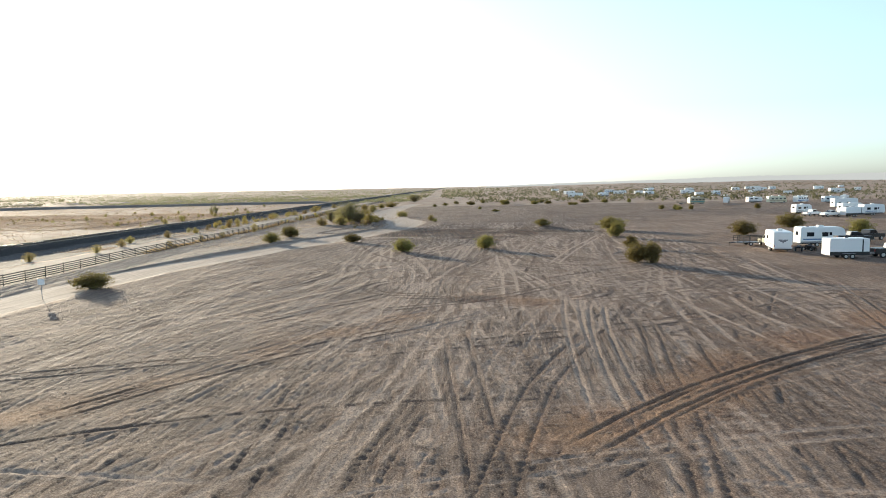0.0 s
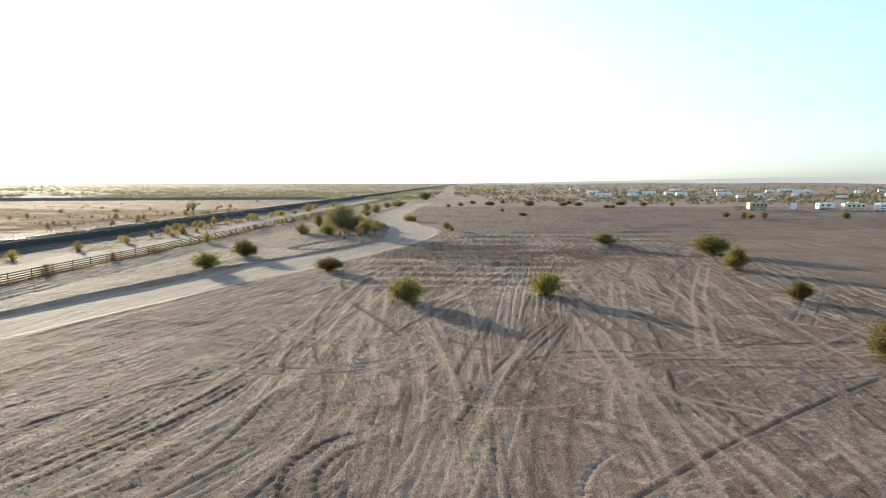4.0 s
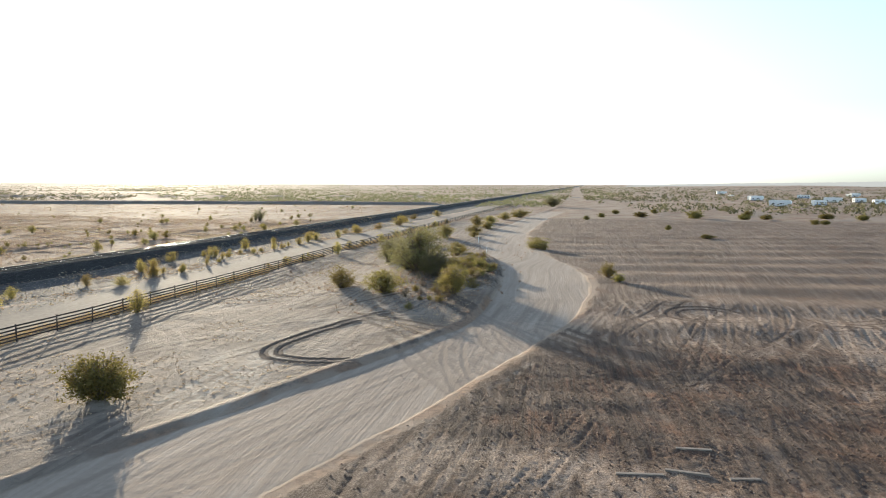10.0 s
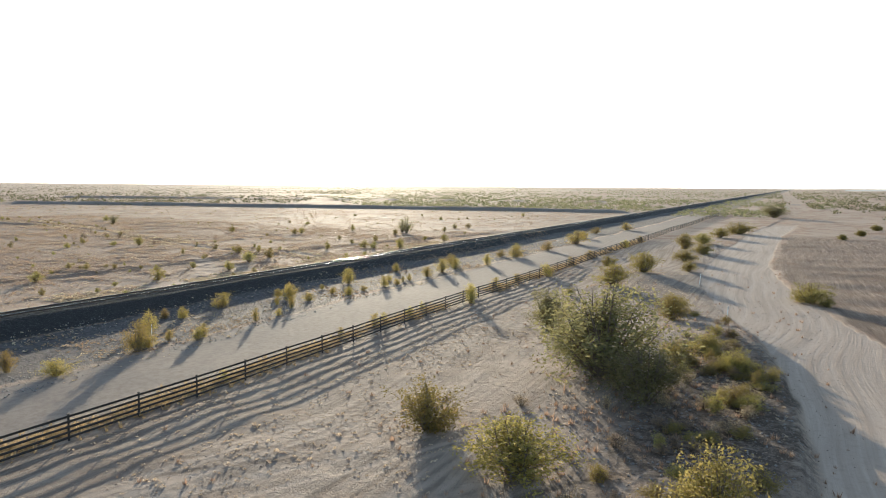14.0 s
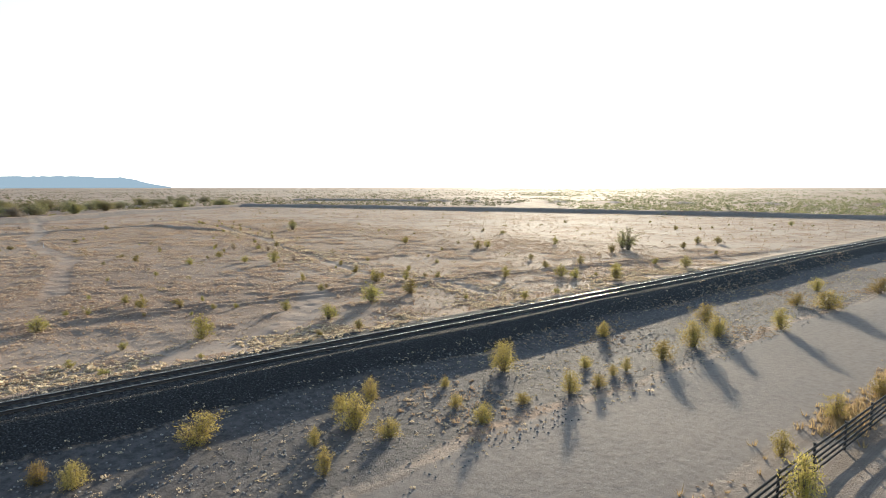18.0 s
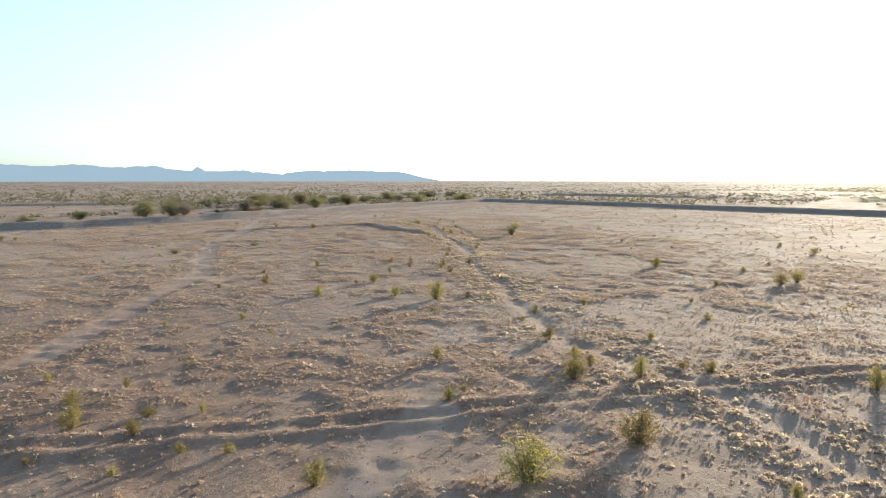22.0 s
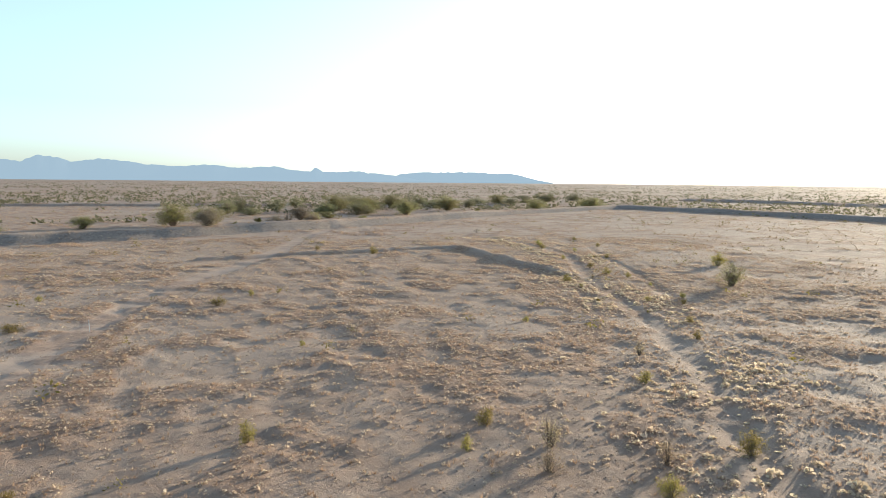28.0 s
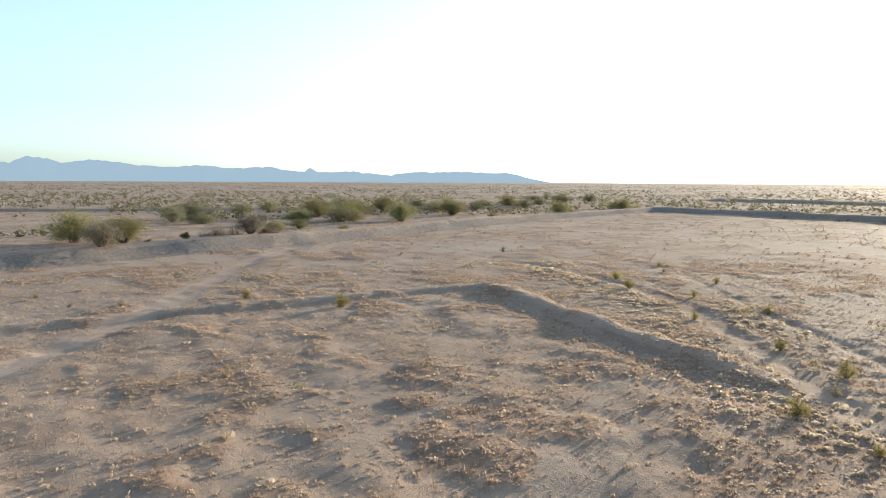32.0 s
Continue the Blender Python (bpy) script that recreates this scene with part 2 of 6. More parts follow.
    # relief
    relief = m.math("ADD", fine, m.math("MULTIPLY", grit, m.math("ADD", m.math("MULTIPLY", er, -0.3), 0.5)))
    streak = m.mix(er, m.mix(ef, (0.5, 0.5, 0.5), comb), m.math("MULTIPLY", lane, 0.35))
    n1 = m.bump(relief, 0.7, m.math("SUBTRACT", 0.3, m.math("MULTIPLY", m.math("MAXIMUM", er, m.math("MAXIMUM", edge(path), edge(m.attr("lane")))), 0.24)))
    n2 = m.bump(streak, 0.8, 0.3, n1)
    n3 = m.bump(m.math("MULTIPLY", stone.outputs["Distance"], ballast), 0.8, 0.12, n2)
    m.set(Base_Color=col, Roughness=0.92, Normal=n3)
    m.bsdf.inputs["Specular IOR Level"].default_value = 0.1
    return m.m



M_GROUND = ground_material()
M_CREOSOTE = foliage("creosote_leaves", (0.145, 0.128, 0.042), (0.265, 0.215, 0.07))
M_GOLDEN = foliage("golden_leaves", (0.24, 0.195, 0.055), (0.40, 0.30, 0.105), 0.5)
M_OLIVE = foliage("olive_leaves", (0.19, 0.165, 0.05), (0.33, 0.262, 0.09), 0.5)
M_FEATHER = foliage("palo_verde_leaves", (0.16, 0.148, 0.066), (0.255, 0.225, 0.104), 0.48)
M_WASH = foliage("wash_tree_leaves", (0.135, 0.132, 0.07), (0.205, 0.192, 0.11), 0.45)
M_SCRUB = foliage("far_scrub_leaves", (0.115, 0.111, 0.06), (0.19, 0.178, 0.1), 0.45)
M_BRUSH = foliage("dry_brush", (0.17, 0.14, 0.10), (0.27, 0.225, 0.165), 0.35)
M_WEED = foliage("golden_weeds", (0.5, 0.39, 0.2), (0.35, 0.26, 0.125), 0.5)
M_DRY = foliage("dry_twigs", (0.26, 0.19, 0.12), (0.36, 0.27, 0.17), 0.35)
M_STRAW = foliage("straw", (0.47, 0.335, 0.215), (0.30, 0.205, 0.135), 0.42)
M_CUSHION = foliage("cushion_plants", (0.32, 0.24, 0.17), (0.56, 0.45, 0.33), 0.42)
M_BARK = plain("bark", (0.16, 0.12, 0.09), 0.9, scale=20, bump=0.5)
M_STEEL = plain("weathered_steel", (0.03, 0.025, 0.023), 0.85, 0.0, scale=8)
M_RAIL = plain("rail_steel", (0.045, 0.032, 0.027), 0.8, 0.0, scale=6)
M_RAILTOP = plain("polished_rail_head", (0.36, 0.34, 0.32), 0.17, 1.0, scale=4, vary=0.1, bump=0.02)
M_TIE = plain("creosoted_tie", (0.035, 0.029, 0.026), 0.9, scale=10, bump=0.6)
M_STONE = plain("ballast_stone", (0.085, 0.08, 0.078), 0.6, scale=10, bump=0.3)
M_CLOD = plain("dirt_clod", (0.27, 0.20, 0.15), 0.95, scale=10, bump=0.3)
# far hills glow blue-grey: the haze in front of them is put into emission
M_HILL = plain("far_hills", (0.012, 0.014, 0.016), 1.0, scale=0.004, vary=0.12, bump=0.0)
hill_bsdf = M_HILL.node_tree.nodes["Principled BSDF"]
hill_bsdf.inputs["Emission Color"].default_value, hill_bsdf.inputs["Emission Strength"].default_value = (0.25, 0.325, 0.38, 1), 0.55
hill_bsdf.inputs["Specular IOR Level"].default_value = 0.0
# camp hills glow pale tan, which stands in for haze over them
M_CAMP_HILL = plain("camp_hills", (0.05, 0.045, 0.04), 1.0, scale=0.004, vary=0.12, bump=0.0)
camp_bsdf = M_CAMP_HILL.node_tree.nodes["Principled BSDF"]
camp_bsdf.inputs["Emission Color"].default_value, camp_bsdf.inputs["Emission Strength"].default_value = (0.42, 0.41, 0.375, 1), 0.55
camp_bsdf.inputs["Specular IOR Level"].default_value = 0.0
M_WHITE = plain("white_gelcoat", (0.78, 0.78, 0.76), 0.35, scale=1.5, vary=0.06, bump=0.01)
M_CREAM = plain("cream_paint", (0.62, 0.58, 0.42), 0.4, scale=1.5, vary=0.08, bump=0.01)
M_BLACK = plain("black_paint", (0.02, 0.02, 0.022), 0.3, scale=2, vary=0.2, bump=0.01)
M_GREY = plain("grey_trim", (0.22, 0.22, 0.23), 0.5, scale=2, vary=0.15, bump=0.02)
M_BLUE = plain("blue_decal", (0.06, 0.14, 0.30), 0.4, scale=3, vary=0.1, bump=0.0)
M_TEAL = plain("teal_paint", (0.10, 0.26, 0.24), 0.45, scale=2, vary=0.15, bump=0.01)
M_TAN = plain("tan_paint", (0.42, 0.34, 0.22), 0.45, scale=2, vary=0.1, bump=0.01)
M_TYRE = plain("tyre_rubber", (0.022, 0.022, 0.022), 0.85, scale=12, vary=0.3)
M_RIM = plain("wheel_rim", (0.5, 0.5, 0.5), 0.35, 0.8, scale=8, vary=0.15)
M_GLASS = plain("dark_window", (0.015, 0.02, 0.025), 0.08, scale=2, vary=0.2, bump=0.0)
M_LAMP = plain("red_lamp", (0.35, 0.03, 0.02), 0.3, scale=8, vary=0.1, bump=0.0)
M_CLOD_DARK = plain("dark_clod", (0.15, 0.098, 0.07), 0.95, scale=10, bump=0.3)
M_GRAVEL = plain("pale_gravel", (0.22, 0.205, 0.195), 0.85, scale=10, bump=0.3)
M_PALE = plain("pale_plank", (0.27, 0.215, 0.17), 0.85, scale=8, vary=0.25, bump=0.3)


# ---- making meshes ----
def mesh_of(name, verts, faces, mats, smooth=False):
    me = bpy.data.meshes.new(name)
    verts, faces = np.asarray(verts, np.float32), np.asarray(faces, np.int32)
    k = faces.shape[1]
    me.vertices.add(len(verts))
    me.vertices.foreach_set("co", verts.ravel())
    me.loops.add(faces.size)
    me.loops.foreach_set("vertex_index", faces.ravel())
    me.polygons.add(len(faces))
    me.polygons.foreach_set("loop_start", np.arange(0, faces.size, k, dtype=np.int32))
    me.polygons.foreach_set("loop_total", np.full(len(faces), k, np.int32))
    if smooth:
        me.polygons.foreach_set("use_smooth", np.ones(len(faces), bool))
    me.update(calc_edges=True)
    for mm in (mats if isinstance(mats, (list, tuple)) else [mats]):
        me.materials.append(mm)
    return me


def part(name, bm, material, parent, label=""):
    """Links a bmesh, or a finished mesh, as one mesh object under a thing or part."""
    if isinstance(bm, bmesh.types.BMesh):
        me = bpy.data.meshes.new(name)
        bm.to_mesh(me)
        bm.free()
        me.materials.append(material)
    else:
        me = bm
    ob = new(name, me)
    if parent is not None:
        ob.parent = parent
    return tagged(ob, label)


def box(bm, x0, x1, y0, y1, z0, z1, bevel=0.0):
    r = bmesh.ops.create_cube(bm, size=1.0)
    bmesh.ops.scale(bm, vec=(x1 - x0, y1 - y0, z1 - z0), verts=r["verts"])
    bmesh.ops.translate(bm, vec=((x0 + x1) / 2, (y0 + y1) / 2, (z0 + z1) / 2), verts=r["verts"])
    if bevel:
        bmesh.ops.bevel(bm, geom=list({e for v in r["verts"] for e in v.link_edges}), offset=bevel, segments=2, affect="EDGES")
    return bm


def tube(bm, a, b, r0, r1=None, sides=8):
    a, b = Vector(a), Vector(b)
    r = bmesh.ops.create_cone(bm, cap_ends=True, segments=sides, radius1=r0, radius2=r0 if r1 is None else r1, depth=(b - a).length)
    m = Matrix.Translation((a + b) / 2) @ (b - a).to_track_quat("Z", "Y").to_matrix().to_4x4()
    bmesh.ops.transform(bm, matrix=m, verts=r["verts"])
    return bm


# ---- the lie of the land ----
def vnoise(x, y, scale, seed=0):
    """Smooth value noise on arrays, about -1 to 1."""
    x, y = x / scale, y / scale
    i, j = np.floor(x), np.floor(y)
    u, v = x - i, y - j
    u, v = u * u * (3 - 2 * u), v * v * (3 - 2 * v)

    def h(a, b):
        s = np.sin(a * 127.1 + b * 311.7 + seed * 74.7) * 43758.5453
        return (s - np.floor(s)) * 2 - 1
    return (h(i, j) * (1 - u) + h(i + 1, j) * u) * (1 - v) + (h(i, j + 1) * (1 - u) + h(i + 1, j + 1) * u) * v


def rail_x(y):
    return -76.1 + 0.0245 * (y - 219)


def fence_x(y):
    return -48.4 + 0.0245 * (y - 190)


ROAD_Y = [-5000, -300, 0, 71, 87, 100, 114, 125, 137, 146, 157, 167, 179, 190, 199, 209, 222, 240, 255, 270, 300, 350, 400, 500, 5000]
ROAD_X = [-160, -60, -48, -42, -39.6, -35.5, -30.8, -27.3, -23.3, -20, -15.6, -12.4, -11.2, -11, -11.7, -13.2, -17, -21.2, -22.9, -23.6, -23.2, -21, -16, -8, 90]
ROAD_W = [4, 4, 3.6, 3.5, 3.3, 3.7, 4, 4.2, 4.2, 4.1, 3.8, 3.9, 4.6, 5.2, 5.2, 5.2, 5, 5, 4.9, 4.6, 4.4, 4, 4, 4, 4]
_ys = np.arange(-320, 520, 1.0)
_kernel = np.exp(-0.5 * (np.arange(-14, 15) / 5.0) ** 2)
_rx = np.convolve(np.pad(np.interp(_ys, ROAD_Y, ROAD_X), 14, mode="edge"), _kernel / _kernel.sum(), "valid")
_rw = np.interp(_ys, ROAD_Y, ROAD_W)
_rc = np.sqrt(1 + np.gradient(_rx) ** 2)


def road_side(x, y):
    """Distance to the right of the road's middle, and the half width there."""
    return (x - np.interp(y, _ys, _rx)) / np.interp(y, _ys, _rc), np.interp(y, _ys, _rw)


def along(x, y, line):
    """Distance from a bent line, signed (positive on its right), and how far along it; places over 40 m off count as far away."""
    shape = np.shape(x)
    ax_, ay_ = np.array([p[0] for p in line]), np.array([p[1] for p in line])
    x, y = np.asarray(x, float).reshape(-1), np.asarray(y, float).reshape(-1)
    near_by = np.flatnonzero((x > ax_.min() - 40) & (x < ax_.max() + 40) & (y > ay_.min() - 40) & (y < ay_.max() + 40))
    u, v = x[near_by], y[near_by]
    best, side, far = np.full(len(u), 1e9), np.zeros(len(u)), np.zeros(len(u))
    run = 0.0
    for (ax, ay), (bx, by) in zip(line[:-1], line[1:]):
        dx, dy = bx - ax, by - ay
        n = math.hypot(dx, dy)
        t = np.clip(((u - ax) * dx + (v - ay) * dy) / n ** 2, 0, 1)
        ox, oy = u - ax - t * dx, v - ay - t * dy
        d = np.hypot(ox, oy)
        s = np.sign(dy * ox - dx * oy)
        near = d < best
        best, side, far = np.where(near, d, best), np.where(near, s, side), np.where(near, run + t * n, far)
        run += n
    out = []
    for part_of, rest in ((best, 1e9), (side, 0.0), (far, 0.0)):
        whole = np.full(len(x), rest)
        whole[near_by] = part_of
        out.append(whole.reshape(shape))
    return out


LEVEE = [(-235, 60), (-248, 150), (-257, 190), (-271, 213), (-290, 240), (-318, 270), (-362, 318), (-402, 374), (-345, 402), (-260, 425), (-180, 450), (-100, 466), (-40, 480)]
FAR_LEVEE = [(-520, 480), (-400, 540), (-290, 583), (-170, 633), (0, 700)]
FAR_BANK = [(-424, -200), (-424, 150), (-425, 300), (-470, 420)]
SPUR_A = [(-229, 224), (-231.5, 229), (-233.5, 234), (-235.2, 240.5), (-237.6, 248.7), (-240.6, 256.7), (-241.8, 263.8)]
SPUR_B = [(-241.8, 263.8), (-234.7, 265.7), (-222.3, 267.2), (-212, 269.9), (-205.2, 272.2), (-192, 276)]
DITCH = [(-262, 274), (-252, 277), (-239, 279), (-228, 278.5), (-203, 271), (-189, 268), (-170, 263), (-158, 257.5), (-150, 255), (-137, 253), (-128, 249), (-121, 247.5), (-111, 245), (-104, 246), (-97, 247), (-88, 244)]
GULLY = [(-262, 300), (-248, 290), (-236, 286), (-224, 283), (-210, 280), (-190, 274)]
TRAIL = [(-79, 180), (-82, 192), (-85, 201), (-86, 210), (-87, 216), (-90, 221), (-95, 225), (-101.4, 230.4)]
TRAIL_W = [(-120, 209), (-146, 216), (-158, 220.5), (-180, 221.5), (-195, 223), (-212, 226), (-228, 231.5), (-240, 234), (-260, 237), (-285, 244), (-300, 248), (-320, 258)]
RIDGE = [(-108, 190), (-104.5, 203), (-103.2, 213), (-102.4, 220), (-101, 227), (-100.2, 235), (-99.5, 243), (-98.6, 254), (-95, 272), (-88, 300), (-82, 330)]


def smooth(e0, e1, v):
    t = np.clip((v - e0) / (e1 - e0), 0, 1)
    return t * t * (3 - 2 * t)


def cover_of(x, y):
    """Where low growth covers the desert, 0 to 1."""
    return smooth(-0.1, 0.6, 0.6 * vnoise(x, y, 5.5, 41) + 0.6 * vnoise(x, y, 2.2, 42) + 0.35 * vnoise(x, y, 0.9, 40))


MOUNDS = [(-6.5, 105.5), (7.0, 108.7), (-17.7, 126.6), (-33.5, 127.3), (-33.4, 142.8), (23.9, 157.7), (37.6, 146.5), (33.9, 128.6), (30.4, 106.4), (26.0, 84.6), (57.8, 126.5)]


def land(x, y):
    """Height of the ground."""
    x, y = np.asarray(x, float), np.asarray(y, float)
    d, w = road_side(x, y)
    east = smooth(2, 7, d - w)
    h = 0.12 * vnoise(x, y, 23, 1) + 0.05 * vnoise(x, y, 7, 2)
    # wheel-worn ripples of the riding field
    fade = 1 / (1 + (np.hypot(x, y - 120) / 260) ** 4)
    wob = 7 * vnoise(x, y, 34, 3) + 1.4 * vnoise(x, y, 9, 4)
    ripple = np.sin((y + 0.12 * x + wob) * 2 * np.pi / 5.2) * (0.55 + 0.45 * vnoise(x, y, 26, 5))
    furrow = np.sin((y - 0.18 * x + 0.5 * wob) * 2 * np.pi / 10.5) * (0.75 + 0.25 * vnoise(x, y, 40, 7))
    h = h + east * fade * (0.03 * ripple + 0.17 * furrow * smooth(140, 175, y - 0.4 * x) + 0.02 * np.sin((x * 0.9 - y * 0.35 + wob) * 2 * np.pi / 2.9) * smooth(-0.2, 0.5, vnoise(x, y, 21, 6)))
    # low ridges across the field before the bend
    h = h + east * 0.11 * np.sin((y + 0.05 * x + 0.25 * wob) * 2 * np.pi / 6.5) * np.exp(-((y - 128) / 14) ** 2) * smooth(-16, -9, x) * (1 - smooth(8, 16, x))
    # hummocky desert west of the railway
    west = smooth(2, 8, rail_x(y) - 6 - x)
    h = h + west * (0.22 * np.maximum(vnoise(x, y, 5.5, 8), 0) ** 1.5 + 0.085 * vnoise(x, y, 2.3, 9)) * smooth(-0.5, 0.4, vnoise(x, y, 31, 10))
    h = h + west * (0.125 * cover_of(x, y) + 0.04 * vnoise(x, y, 0.85, 66))
    for hx, hy in MOUNDS:
        h = h + 0.22 * np.exp(-((x - hx) ** 2 + (y - hy) ** 2) / 2.6 ** 2)
    # road bed, cut a little into the land with a bank on its far side
    bed = 1 - smooth(-0.2, 0.7, np.abs(d) - w)
    h = h * (1 - bed) + bed * (-0.04 + 0.02 * vnoise(x, y, 3, 11))
    h = h + 0.34 * np.exp(-((d + w + 0.9) / 0.6) ** 2) * smooth(60, 80, y) * (1 - 0.75 * smooth(150, 175, y)) * (0.7 + 0.5 * vnoise(x, y, 12, 12)) + 0.04 * np.exp(-((d - w - 1.0) / 0.6) ** 2) * (0.75 + 0.4 * vnoise(x, y, 8, 18))
    # sandy hillocks under the bushes beside the bend
    for hx, hy, hr, hh in ((-27, 193, 7, 0.7), (-28, 181, 6, 0.5), (-20, 178, 4, 0.5), (-25, 210, 7, 0.5), (-3.5, 197, 3.5, 0.35), (24, 158, 5, 0.5), (-34, 250, 9, 0.5)):
        h = h + hh * np.exp(-((x - hx) ** 2 + (y - hy) ** 2) / hr ** 2)
    # churned sand between road and fence
    sandy = smooth(0.5, 3, -d - w) * smooth(0, 2, x - fence_x(y))
    h = h + sandy * (0.045 * vnoise(x, y, 1.7, 35) + 0.1 * np.maximum(vnoise(x, y, 5.0, 36), 0))
    # cut bank between the thicket and the bend
    h = h + 0.5 * smooth(0.1, 0.5, -d - w) * (1 - smooth(2.5, 8, -d - w)) * smooth(166, 174, y) * (1 - smooth(208, 224, y))
    # churned damp dirt by the bend
    h = h + smooth(0.5, 3, d - w) * np.exp(-((x - 2) / 26) ** 2 - ((y - 149) / 17) ** 2) * (0.07 * vnoise(x, y, 1.6, 37) + 0.06 * vnoise(x, y, 3.7, 38))
    # railway bank
    r = x - rail_x(y)
    h = h * (0.15 + 0.85 * smooth(4, 9, np.abs(r)))
    h = h + 1.16 * np.clip((4.7 - r) / 2.9, 0, 1) * np.clip((4.5 + r) / 2.7, 0, 1) + 0.22 * np.exp(-((r + 5.6) / 1.5) ** 2)
    # shallow hollow beside the railway bank
    h = h - 0.28 * smooth(4.2, 7, r) * (1 - smooth(11, 16, r))
    # earth banks
    b, s, f = along(x, y, LEVEE)
    h = h + (1.6 + 0.25 * (1 - smooth(180, 330, f)) + 0.25 * vnoise(x, y, 18, 13)) * (1 - smooth(0.9, 3.9, b + 0.5 * vnoise(x, y, 7, 33))) * smooth(7, 20, -r)
    b, s, f = along(x, y, FAR_LEVEE)
    h = h + 1.8 * (1 - smooth(1.5, 6, b)) * smooth(7, 20, -r)
    b, s, f = along(x, y, FAR_BANK)
    h = h + 0.9 * (1 - smooth(0.8, 4, b))
    b, s, f = along(x, y, SPUR_A)
    h = h + (0.48 + 0.14 * vnoise(x, y, 6, 14)) * (1 - smooth(0.2, 1.6, b + 0.4 * vnoise(x, y, 3, 34)))
    b, s, f = along(x, y, SPUR_B)
    h = h + (0.62 + 0.16 * vnoise(x, y, 4, 15)) * (1 - smooth(0.2, 2.0, b + 0.5 * vnoise(x, y, 5, 19))) * smooth(0, 2.5, f) * (1 - smooth(29, 37, f))
    for line, deep, wide in ((DITCH, 0.13, 1.2), (GULLY, 0.12, 0.9)):
        b, s, f = along(x, y, line)
        h = h - deep * (1 - smooth(0.25, wide, b + 0.5 * vnoise(x, y, 4, 16)))
    b, s, f = along(x, y, RIDGE)
    h = h + (0.2 + 0.08 * vnoise(x, y, 3, 39)) * (np.exp(-((b - 0.9) / 0.45) ** 2))
    for line in (TRAIL, TRAIL_W):
        b, s, f = along(x, y, line)
        h = h - 0.07 * (1 - smooth(0.8, 2.0, b))
    # rising ground and low dunes beyond the camp
    far = np.maximum(np.hypot(x, y) - 700, 0)
    h = h + smooth(300, 2500, far) * 14 * smooth(-0.1, 0.7, (0.62 * x + 0.78 * y) / np.maximum(np.hypot(x, y), 1) - 0.25 * 0) * smooth(0, 900, x) * (0.6 + 0.4 * vnoise(x, y, 310, 17))
    return h


# ---- wheel tracks, pressed into the land on a fine raster ----
FINE, X_FINE, Y_FINE = 0.16, (-45.0, 44.0), (18.0, 184.0)
FAN = (-0.5, 75.0)                   # where the riders' lines meet
PRESSED = np.zeros((int((Y_FINE[1] - Y_FINE[0]) / FINE) + 2, int((X_FINE[1] - X_FINE[0]) / FINE) + 2))
TONE = np.zeros_like(PRESSED)


def press(px, py, wide, deep, tone, lug=0.0):
    """One wheel's groove with raised lips along a line of close points."""
    tx, ty = np.gradient(px), np.gradient(py)
    n = np.maximum(np.hypot(tx, ty), 1e-6)
    run = np.cumsum(n)
    taper = np.clip(np.minimum(run, run[-1] - run) / 2.5, 0, 1)
    cell, height, mark = [], [], []
    for lat in np.arange(-1.8, 1.81, 0.4):
        u = abs(lat)
        rise = -1.0 if u < 0.8 else (1.0 if u < 1.5 else 0.2)
        i = np.round((px + ty / n * lat * wide - X_FINE[0]) / FINE).astype(int)
        j = np.round((py - tx / n * lat * wide - Y_FINE[0]) / FINE).astype(int)
        k = (i >= 0) & (j >= 0) & (i < PRESSED.shape[1]) & (j < PRESSED.shape[0])
        cell.append((j * PRESSED.shape[1] + i)[k])
        height.append((rise * deep * taper * (1 + lug * np.sin(run * 2 * np.pi / 0.62 + lat * 1.4)))[k])
        mark.append((tone * taper * (1.0 if u < 1.5 else 0.0))[k])
    # what falls into one cell is averaged; a later wheel wipes most of an earlier one
    where, back = np.unique(np.concatenate(cell), return_inverse=True)
    if len(where):
        share = np.bincount(back)
        for grid, values, kept in ((PRESSED, height, 0.25), (TONE, mark, 0.3)):
            flat = grid.reshape(-1)
            flat[where] = kept * flat[where] + np.bincount(back, np.concatenate(values)) / share


def drive(x, y, heading, length, rng, bend=0.0, follow=None, spread=0.0):
    """A wandering line of close points from a start and a heading in degrees."""
    n = int(length / 0.12)
    px, py = np.empty(n), np.empty(n)
    a, drift = radians(heading), 0.0
    for k in range(0, n, 10):
        if follow:
            a = radians(follow(x, y) + spread + drift)
            drift += rng.normal() * 0.8
        q = a + bend * 0.12 * np.arange(10)
        m = min(10, n - k)
        px[k:k + m], py[k:k + m] = (x + np.cumsum(np.sin(q)) * 0.12)[:m], (y + np.cumsum(np.cos(q)) * 0.12)[:m]
        x, y, a = px[k + m - 1], py[k + m - 1], q[-1]
    return px, py


def riders(x, y):
    """The way most riders take over the field, in degrees to the right of +y."""
    to = math.degrees(math.atan2(FAN[0] - x, max(FAN[1] - y, 9.0)))
    out = 0.75 * math.degrees(math.atan2(x - FAN[0] - 1, max(y - FAN[1] + 22, 9.0))) + 6
    f = min(max((y - 62) / 22, 0), 1)
    left = min(max((-9 - x) / 12, 0), 1)
    right = min(max((x - 1) / 5, 0), 1)
    edge = 10 + 20 * min(max((y - 60) / 50, 0), 1)
    return ((1 - f) * to + f * out) * (1 - left) * (1 - right) + edge * left + (7 + 0.2 * max(x - 8, 0)) * right


